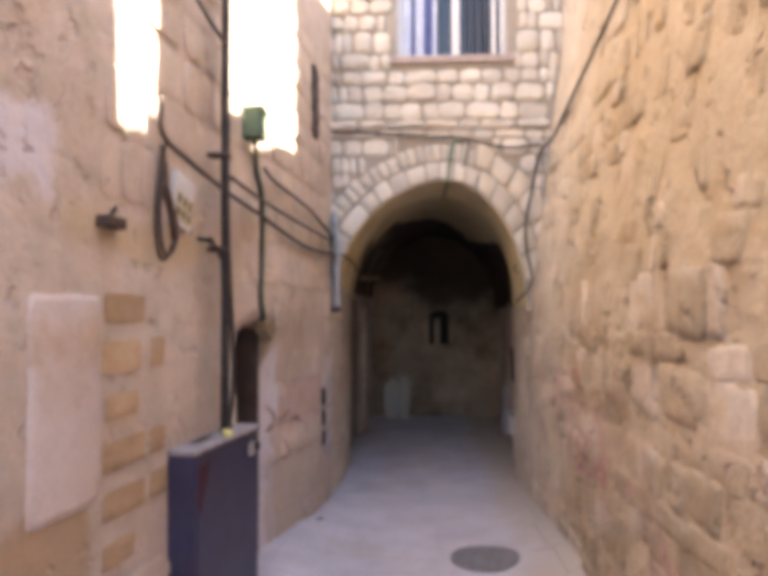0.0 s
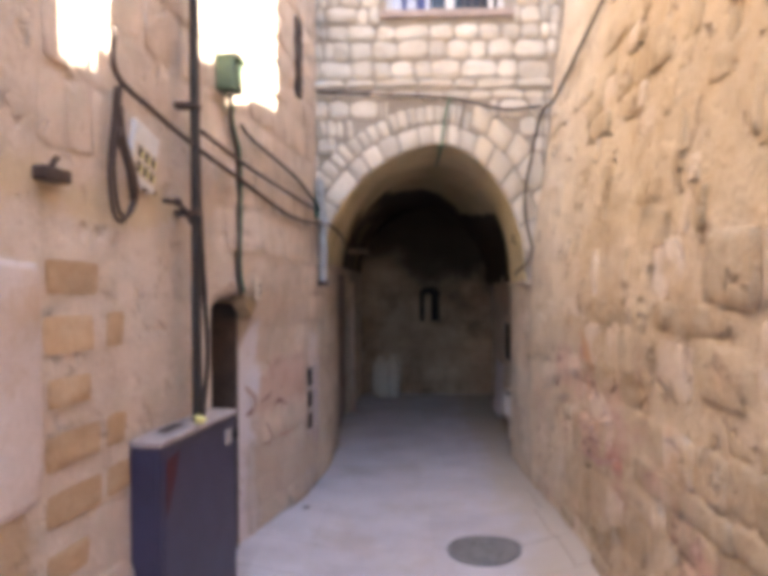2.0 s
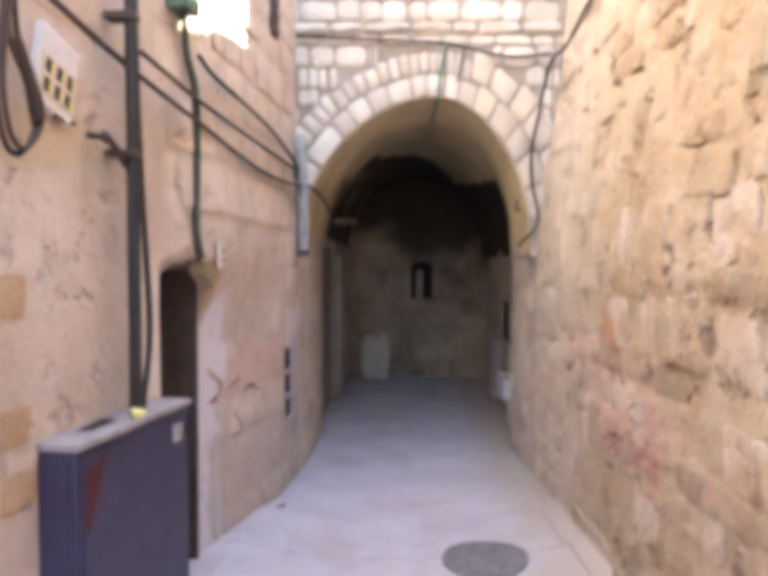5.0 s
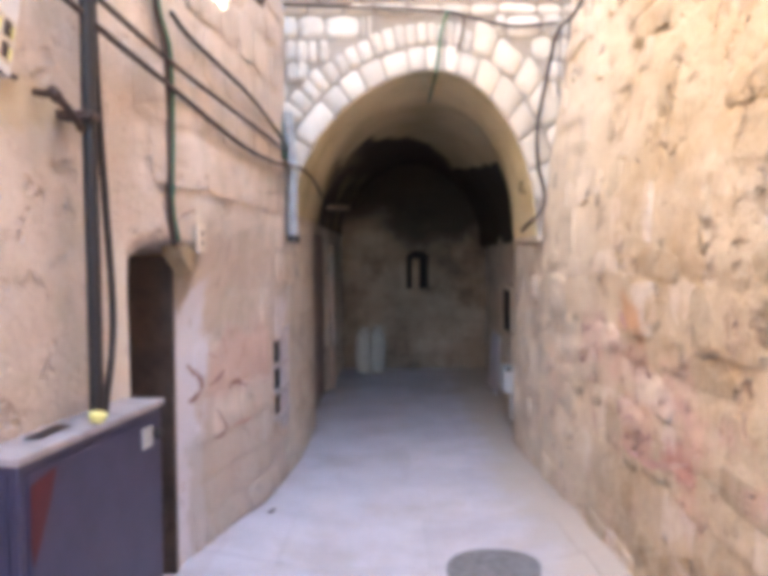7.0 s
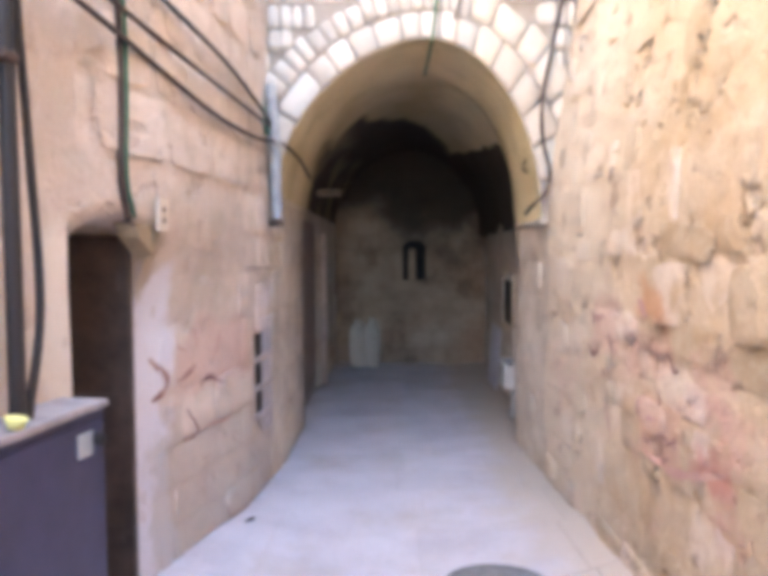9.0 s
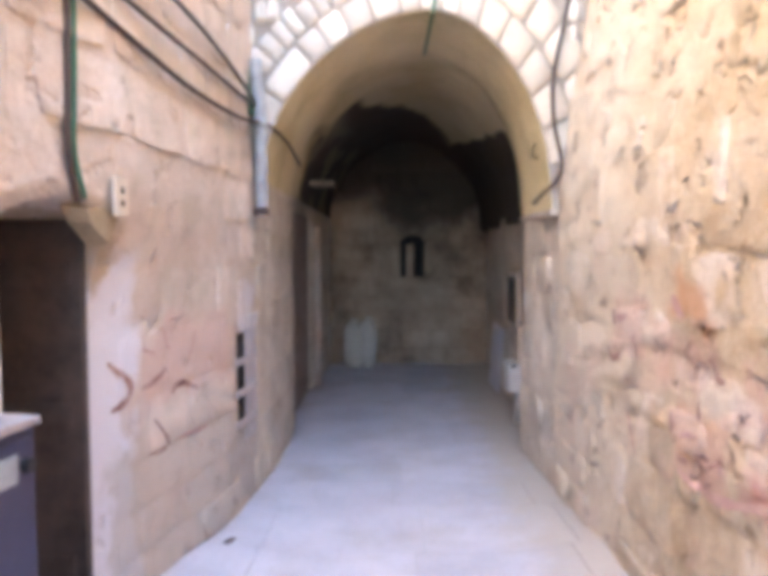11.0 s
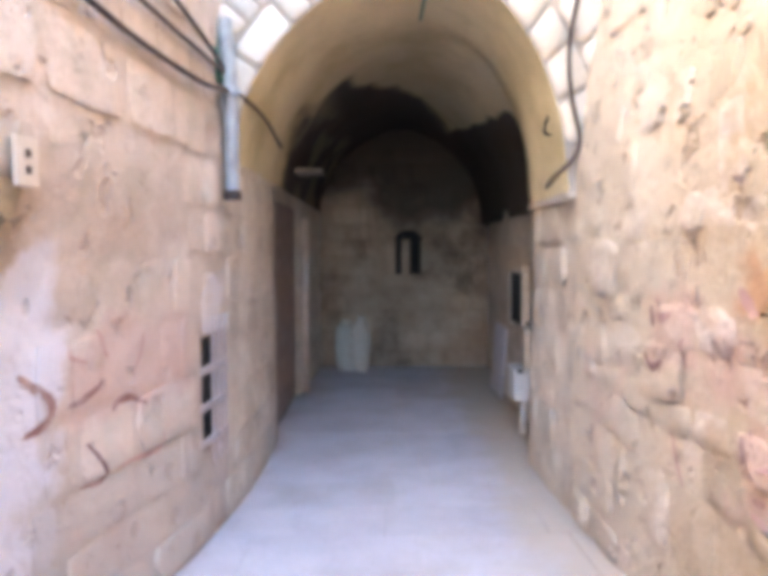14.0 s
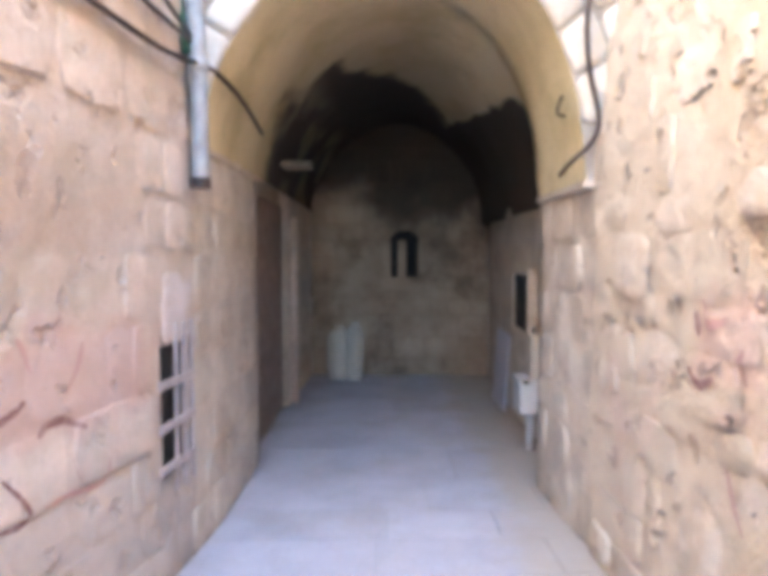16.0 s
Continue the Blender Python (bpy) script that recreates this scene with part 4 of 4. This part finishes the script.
sack(-0.40, 11.72, 0.62, 0.13, "tall white plastic sack standing against the end wall")
sack(-0.20, 11.66, 0.66, 0.10, "slim white plastic sack standing beside another")


litter = thing("litter_scrap", -0.80, 5.86, floor_z(-0.8, 5.86), "small dark scrap of litter on the paving", "litter")
bm = bmesh.new()
box(bm, -0.035, 0.035, -0.012, 0.012, 0.004, 0.012, 0.002, pose(-0.80, 5.86, floor_z(-0.8, 5.86) + 0.002, 0, 0, 60))
under("scrap", bm, M_BROWN, litter)


# ---------------------------------------------------------------- stones
def stone_mesh(name, seed, material, boxy):
    """A unit stone, 1 x 1 across and 1 deep, dressed roughly; boxy: how square its face stays."""
    rnd = random.Random(seed)
    base = [(-1, -1), (0, -1), (1, -1), (1, 0), (1, 1), (0, 1), (-1, 1), (-1, 0)]
    jit = [(rnd.uniform(-0.07, 0.02), rnd.uniform(-0.09, 0.02)) for _ in base]
    verts, faces = [], []
    for s, w in ((1.0, -1.0), (0.97, 0.35), (boxy, 0.85 + 0.1 * rnd.random())):
        for (a, b), (ja, jb) in zip(base, jit):
            corner = 0.90 if a and b else 1.0
            verts.append((0.5 * a * s * (corner + ja), 0.5 * b * s * (corner + jb), w + (rnd.uniform(-0.18, 0.12) if s == boxy else 0)))
    verts.append((rnd.uniform(-0.1, 0.1), rnd.uniform(-0.1, 0.1), 1.0))
    for r in range(2):
        for k in range(8):
            faces.append((8 * r + k, 8 * r + (k + 1) % 8, 8 * r + 8 + (k + 1) % 8, 8 * r + 8 + k))
    for k in range(8):
        faces.append((16 + k, 16 + (k + 1) % 8, 24))
    me = bpy.data.meshes.new(name)
    me.from_pydata(verts, [], faces)
    me.materials.append(material)
    for p in me.polygons:
        p.use_smooth = True
    return me


def stone_set(material, boxy, seed):
    return [stone_mesh("stone", seed + k, material, boxy) for k in range(10)]


def lay(parent, meshes, frame_at, u0, u1, v0, v1, wide, high, proud, joint, ok, seed, pick=None, tilt=1.5, single=None, rest=None, shift=0.0, skip=0.0):
    """Courses of stones over a face. frame_at(u, v): the pose there."""
    rnd = random.Random(seed)
    v = v0
    while v < v1:
        h = rnd.uniform(*high)
        if v + h > v1 - 0.07:
            h = v1 - v + 0.0001
        u = u0 - rnd.uniform(0, wide[0])
        while u < u1:
            w = rnd.uniform(*wide)
            if rnd.random() < 0.15:
                w *= 0.6
            todo = [(u, w)]
            if not ok(u, u + w, v, v + h):
                todo = [(u + w * k / 3, w / 3) for k in range(3)]
            for a, b in todo:
                if ok(a, a + b, v, v + h) and a + b * 0.5 > u0 and a + b * 0.5 < u1 and (not skip or rnd.random() > skip):
                    ms = meshes if pick is None else pick(a + b / 2, v + h / 2, rnd)
                    me, d = rnd.choice(ms), rnd.uniform(*proud)
                    deep = d + 0.012 if d > 0 else max(0.004, 0.012 + d * 0.5)
                    m = frame_at(a + b / 2 + shift * rnd.uniform(-1, 1), v + h / 2 + shift * rnd.uniform(-1, 1)) @ Matrix.Rotation(radians(rnd.uniform(-tilt, tilt)), 4, "Z") @ Matrix.Diagonal((b - joint, h - joint, deep, 1))
                    if single is None or single(a + b / 2, v + h / 2):
                        ob = new("stone", me)
                        ob.parent = parent
                        ob.matrix_basis = m
                    else:
                        rest.append((me, m))
            u += w
        v += h


def face_frame(p, u, w):
    u, w = Vector(u).normalized(), Vector(w).normalized()
    m = Matrix((u, w.cross(u), w)).transposed().to_4x4()
    m.translation = Vector(p)
    return m


def eroded_mesh(seed, material, bite=0.10, fall=0.45, wave=0.9):
    """A unit block, 1 x 1 across and 1 deep, with a weathered, pitted face."""
    rnd = random.Random(seed)
    n = 6
    verts, faces = [], []
    for i in range(n + 1):
        for j in range(n + 1):
            a, b = 2 * i / n - 1, 2 * j / n - 1
            edge = max(abs(a), abs(b))
            pull = 1 - bite * (a * b) ** 2 + 0.6 * bite * noise.noise(Vector((a * 1.7, b * 1.7, seed * 3.1)))
            h = 1.0 - fall * edge ** 6 + wave * noise.noise(Vector((a * 1.1, b * 1.1, seed * 1.7))) + 0.6 * wave * noise.noise(Vector((a * 3.0, b * 3.0, seed * 2.3)))
            verts.append((0.5 * a * pull, 0.5 * b * pull, h))
    for i in range(n):
        for j in range(n):
            k = i * (n + 1) + j
            faces.append((k, k + n + 1, k + n + 2, k + 1))
    rim = [i * (n + 1) for i in range(n)] + [n * (n + 1) + j for j in range(n)] + [i * (n + 1) + n for i in range(n, 0, -1)] + list(range(n, 0, -1))
    low = len(verts)
    verts += [(verts[k][0] * 1.02, verts[k][1] * 1.02, -1.0) for k in rim]
    for k in range(len(rim)):
        q = (k + 1) % len(rim)
        faces.append((rim[q], rim[k], low + k, low + q))
    me = bpy.data.meshes.new("stone")
    me.from_pydata(verts, [], faces)
    me.materials.append(material)
    for p in me.polygons:
        p.use_smooth = True
    return me


# gate front
S_FACADE = [eroded_mesh(100 + k, M_FACADE, 0.17, 0.55, 0.5) for k in range(14)]


def gate_ok(a, b, c, d):
    if a < -0.90 or b > right_x(c) + 0.03:
        return False
    if b > WIN[0] - 0.02 and a < WIN[1] + 0.02 and d > WIN[2] - 0.07 and c < WIN[3]:
        return False
    if c < 3.795 and d > 3.705:
        return False
    worst = max(arch_z(x, 0.0, 0.38 if x < 0.68 else 0.42) if JL - 0.3 < x < JR + 0.15 else 0 for x in (a + 0.02, (a + b) / 2, b - 0.02))
    return c > worst - 0.03


gate_frame = lambda x, z: face_frame((x, FACE, z), (1, 0, 0), (0, -1, 0))
lay(wall_gate, S_FACADE, gate_frame, -0.86, 1.75, 2.3, 3.70, (0.13, 0.34), (0.13, 0.19), (0.012, 0.032), 0.016, gate_ok, 11, None, 4.0, shift=0.008)
lay(wall_gate, S_FACADE, gate_frame, -0.86, 1.75, 3.80, GATE_TOP - 0.5, (0.13, 0.34), (0.14, 0.23), (0.012, 0.04), 0.016, gate_ok, 12, None, 5.0, shift=0.010)
rnd = random.Random(5)
x = -0.88
while x < 1.32:
    w = rnd.uniform(0.2, 0.42)
    ob = new("stone", rnd.choice(S_FACADE))
    ob.parent = wall_gate
    ob.matrix_basis = face_frame((x + w / 2, FACE, 3.752), (1, 0, 0), (0, -1, 0)) @ Matrix.Diagonal((w - 0.025, 0.085, 0.06, 1))
    x += w


def ring_point(t, out):
    p = vault_point(FACE, t, out)
    return Vector((p[0], FACE, p[2]))


def voussoir(t0, t1, r0, r1, proud, material):
    c = [ring_point(t0, r0), ring_point(t1, r0), ring_point(t1, r1), ring_point(t0, r1)]
    mid = (c[0] + c[1] + c[2] + c[3]) / 4
    bm = bmesh.new()
    rows = []
    for s, y in ((0.97, 0.05), (0.96, -proud * 0.5), (0.80, -proud)):
        row = []
        for k in range(4):
            for q in (0.12, 0.88):
                p = c[k].lerp(c[(k + 1) % 4], q)
                row.append(bm.verts.new(mid + (p - mid) * s + Vector((0, y, 0))))
        rows.append(row)
    for q, w in zip(rows, rows[1:]):
        for k in range(8):
            bm.faces.new((q[k], q[(k + 1) % 8], w[(k + 1) % 8], w[k]))
    bm.faces.new(rows[-1])
    ob = part("voussoir", bm, material, wall_gate, "", True)
    return ob


rnd = random.Random(8)
t = 0.08
while t < 0.90:
    late = t > 0.60
    d = 0.085 if t < 0.24 else rnd.uniform(0.050, 0.072) if late else rnd.uniform(0.040, 0.058)
    voussoir(t + 0.0016, t + d - 0.0016, 0.005, (0.22 if late else 0.19) + rnd.uniform(-0.01, 0.015), rnd.uniform(0.012, 0.024), M_RING if late else M_FACADE)
    t += d
t = 0.14
while t < 0.88:
    late = t > 0.60
    d = rnd.uniform(0.040, 0.062) if late else rnd.uniform(0.021, 0.027)
    voussoir(t + 0.0018, t + d - 0.0018, 0.235 if late else 0.205, (0.46 if late else 0.37) + rnd.uniform(-0.02, 0.02), rnd.uniform(0.015, 0.030), M_RING if late else M_FACADE)
    t += d

# right wall
S_RIGHT = [eroded_mesh(200 + k, M_RIGHT) for k in range(12)]


def right_frame(y, z):
    p = right_point(y, z)
    slope = 0.125 if 2.0 < z < 4.6 else 0.0
    return face_frame((p[0], y, z), (0, -1, 0), (-1, 0, slope))


REST = []
lay(wall_right, S_RIGHT, right_frame, 1.7, FACE - 0.02, 0.08, 4.3, (0.13, 0.48), (0.12, 0.30), (-0.010, 0.006), 0.0, lambda a, b, c, d: b < FACE - 0.04 and (d < 1.9 or math.sin(a * 91.7 + c * 37.3) > 0.45), 21, None, 6.0,
    lambda y, z: y > 3.2 and 0.2 < z < 2.8, REST, 0.025, 0.12)
verts, faces = [], []
for me, m in REST:
    k = len(verts)
    verts += [tuple(m @ v.co) for v in me.vertices]
    faces += [tuple(k + i for i in p.vertices) for p in me.polygons]
me = bpy.data.meshes.new("rubble")
me.from_pydata(verts, [], faces)
me.materials.append(M_RIGHT_FAR)
for p in me.polygons:
    p.use_smooth = True
rubble = new("rubble", me)
rubble.parent = wall_right
tagged(rubble, "", "", "", "stuff")

# left wall
S_LEFT = stone_set(M_LEFT, 0.92, 300)
S_ORANGE = [eroded_mesh(320 + k, M_LEFT_ORANGE, 0.05, 0.25, 0.35) for k in range(8)]


def left_ok(a, b, c, d):
    if b > DOOR[0] - 0.03 and a < DOOR[1] + 0.03 and c < 1.86:
        return False
    if b > GRATE[0] - 0.05 and a < GRATE[1] + 0.05 and d > GRATE[2] - 0.08 and c < 1.45:
        return False
    if b > 4.84 and a < 5.0 and c < 1.75 or (b > 4.5 and a < 6.0 and c < 1.9 and d > 1.6):
        return False
    if a < 4.27 and d > 1.0 and c < 2.6 and b > 3.25 or a < 3.35 and c < 2.1 and d > 0.7:
        return False
    return b < FACE - 0.03 and a > 2.61


def left_frame(y, z):
    p, q, r = (Vector(left_point(*k)) for k in ((y, z), (y + 0.06, z), (y, z + 0.06)))
    return face_frame(p, q - p, (q - p).cross(r - p))


lay(wall_left, S_LEFT, left_frame, 1.6, FACE - 0.03, 0.06, 4.3, (0.26, 0.60), (0.19, 0.31), (-0.011, 0.003), 0.008, left_ok, 31,
    None, 0.4)
rnd = random.Random(61)
for k in range(6):
    zc, h = 1.895 - 0.215 * k, 0.135 + rnd.uniform(-0.025, 0.02)
    for y0, y1 in ((2.67 + rnd.uniform(-0.02, 0.02), 2.99 + rnd.uniform(-0.06, 0.05)),) + (((3.08, 3.08 + rnd.uniform(0.12, 0.22)),) if k in (1, 3, 4) else ()):
        ob = new("stone", rnd.choice(S_ORANGE))
        ob.parent = wall_left
        ob.matrix_basis = left_frame((y0 + y1) / 2, zc) @ Matrix.Rotation(radians(rnd.uniform(-2, 2)), 4, "Z") @ Matrix.Diagonal((y1 - y0, h, 0.011, 1))

# passage walls
S_TUNNEL = stone_set(M_TUNNEL, 0.88, 400)
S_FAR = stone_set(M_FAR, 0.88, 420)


def passage_frame(rows, sign):
    def at(y, z):
        for (y0, x0), (y1, x1) in zip(rows, rows[1:]):
            if y0 <= y <= y1:
                return face_frame((x0 + (x1 - x0) * (y - y0) / (y1 - y0), y, z), (0, sign, 0), (sign, 0, 0))
        return face_frame((rows[-1][1], y, z), (0, sign, 0), (sign, 0, 0))
    return at


def clear_of(rows, lo=0.0):
    return lambda a, b, c, d: all(not (a < y < b) for y, _ in rows) and d < 2.2


lay(wall_passage_left, S_TUNNEL, passage_frame(PL, 1), FACE + 0.01, FAR, 0.02, 2.2, (0.3, 0.55), (0.2, 0.3), (-0.012, 0.002), 0.008, clear_of(PL[2:]), 41, None, 0.5)
lay(wall_passage_right, S_TUNNEL, passage_frame(PR, -1), FACE + 0.01, FAR, 0.02, 1.86, (0.25, 0.5), (0.2, 0.3), (-0.010, 0.006), 0.008,
    lambda a, b, c, d: clear_of(PR[2:])(a, b, c, d) and not (b > 8.5 and a < 9.7 and d > 0.85 and c < 1.42), 42, None, 1.0)
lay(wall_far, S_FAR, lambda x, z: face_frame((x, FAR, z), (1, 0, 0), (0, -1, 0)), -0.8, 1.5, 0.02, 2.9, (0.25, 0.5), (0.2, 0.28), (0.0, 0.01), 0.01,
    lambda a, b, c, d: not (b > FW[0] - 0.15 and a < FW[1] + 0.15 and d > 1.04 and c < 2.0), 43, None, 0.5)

# paving slabs
rnd = random.Random(77)
y = -2.0
while y < FAR - 0.1:
    d = rnd.uniform(0.42, 0.75)
    x = -1.25 + rnd.uniform(-0.2, 0.0)
    while x < 1.5:
        w = rnd.uniform(0.5, 0.95)
        x1, y1 = x + w - 0.005, min(y + d - 0.005, FAR)
        mx, my = x + w / 2, y + d / 2
        nx = max(4, round(w / 0.08))
        bm = bmesh.new()
        lift = rnd.uniform(0.0, 0.003)
        top = grid(bm, [x + (x1 - x) * k / nx for k in range(nx + 1)], [y, (y + y1) / 2, y1], lambda a, b: (a, b, floor_z(a, b) + lift))
        edge = [top[k][0] for k in range(nx + 1)] + [top[nx][1]] + [top[k][2] for k in range(nx, -1, -1)] + [top[0][1]]
        low = [bm.verts.new(v.co - Vector((0, 0, 0.03))) for v in edge]
        for k in range(len(edge)):
            bm.faces.new((edge[k], edge[(k + 1) % len(edge)], low[(k + 1) % len(edge)], low[k]))
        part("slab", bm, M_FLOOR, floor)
        x += w
    y += d


# ---------------------------------------------------------------- spray paint, laid on the stones
bpy.context.view_layer.update()
deps = bpy.context.evaluated_depsgraph_get()


def on_wall(side, y, z):
    """The wall's surface at y, z, 3 mm proud."""
    hit, p, n, _, _, _ = scene.ray_cast(deps, Vector((0.1, y, z)), Vector((side, 0, 0)))
    return Vector((p.x - side * 0.003, y, z))


def stroke(side, ctrl, width, material, label):
    pts = curve_points([(0, y, z) for y, z in ctrl], 7)
    n = len(pts)
    bm = bmesh.new()
    prev = None
    for i, p in enumerate(pts):
        d = (pts[min(i + 1, n - 1)] - pts[max(i - 1, 0)]).normalized()
        s = Vector((0, -d.z, d.y)) * width * 0.5 * (0.45 + 0.6 * math.sin(math.pi * (i + 0.5) / n)) * (1 + 0.5 * noise.noise(Vector((i * 0.9, ctrl[0][0] * 9, 0))))
        row = [bm.verts.new(on_wall(side, p.y + s.y * k, p.z + s.z * k)) for k in (-1, 0, 1)]
        if prev:
            bm.faces.new((prev[0], prev[1], row[1], row[0]))
            bm.faces.new((prev[1], prev[2], row[2], row[1]))
        prev = row
    return structure("graffiti_stroke", bm, material, label, "graffiti")


RED = "dark red spray paint stroke on the stone"
PINK = "faded pink spray paint stroke on the stone"
for side, w, m, ctrl in (
        (-1, 0.040, M_PAINT_RED, [(5.02, 1.16), (5.10, 1.10), (5.16, 1.04), (5.15, 0.98), (5.11, 0.96), (5.04, 0.95)]),
        (-1, 0.026, M_PAINT_RED, [(5.26, 1.0), (5.35, 1.02), (5.47, 1.06)]),
        (-1, 0.030, M_PAINT_RED, [(5.52, 0.93), (5.57, 0.96), (5.65, 0.96), (5.75, 0.91)]),
        (-1, 0.016, M_PAINT_PINK, [(5.25, 1.22), (5.28, 1.18), (5.36, 1.15)]),
        (-1, 0.022, M_PAINT_PINK, [(5.43, 1.27), (5.46, 1.23), (5.49, 1.15)]),
        (-1, 0.022, M_PAINT_PINK, [(5.75, 1.22), (5.72, 1.14), (5.65, 1.05)]),
        (-1, 0.020, M_PAINT_RED, [(5.36, 0.84), (5.44, 0.75), (5.47, 0.69), (5.42, 0.67), (5.33, 0.68)]),
        (-1, 0.020, M_PAINT_PINK, [(5.54, 0.69), (5.66, 0.69), (5.85, 0.68), (5.88, 0.76)]),
        (1, 0.040, M_PAINT_RED, [(5.60, 1.34), (5.57, 1.29), (5.56, 1.26)]),
        (1, 0.040, M_PAINT_PINK, [(5.54, 1.38), (5.50, 1.31), (5.43, 1.31), (5.36, 1.33)]),
        (1, 0.035, M_PAINT_RED, [(5.60, 1.15), (5.55, 1.115), (5.50, 1.105), (5.42, 1.14)]),
        (1, 0.030, M_PAINT_PINK, [(5.27, 1.25), (5.30, 1.2), (5.28, 1.14)]),
        (1, 0.050, M_PAINT_PINK, [(4.90, 1.45), (4.86, 1.41), (4.80, 1.37)]),
        (1, 0.028, M_PAINT_RED, [(4.55, 1.25), (4.50, 1.19), (4.44, 1.19)]),
        (1, 0.024, M_PAINT_RED, [(4.81, 1.03), (4.79, 0.98), (4.77, 0.94)]),
        (1, 0.024, M_PAINT_RED, [(4.65, 1.08), (4.65, 1.05), (4.64, 1.01)]),
        (1, 0.022, M_PAINT_PINK, [(4.71, 0.94), (4.66, 0.955), (4.60, 0.96)]),
        (1, 0.024, M_PAINT_RED, [(4.75, 0.845), (4.72, 0.84), (4.69, 0.85)]),
        (1, 0.024, M_PAINT_RED, [(4.60, 0.90), (4.58, 0.885), (4.55, 0.89)]),
        (1, 0.022, M_PAINT_RED, [(4.62, 0.84), (4.60, 0.79), (4.56, 0.80), (4.51, 0.82)]),
        (1, 0.022, M_PAINT_RED, [(4.53, 0.87), (4.47, 0.905), (4.45, 0.86)]),
        (1, 0.035, M_PAINT_PINK, [(4.75, 0.80), (4.55, 0.77), (4.30, 0.82), (4.05, 0.90)]),
        (1, 0.022, M_PAINT_PINK, [(5.38, 0.87), (5.34, 0.77), (5.28, 0.69)])):
    stroke(side, ctrl, w, m, RED if m is M_PAINT_RED else PINK)
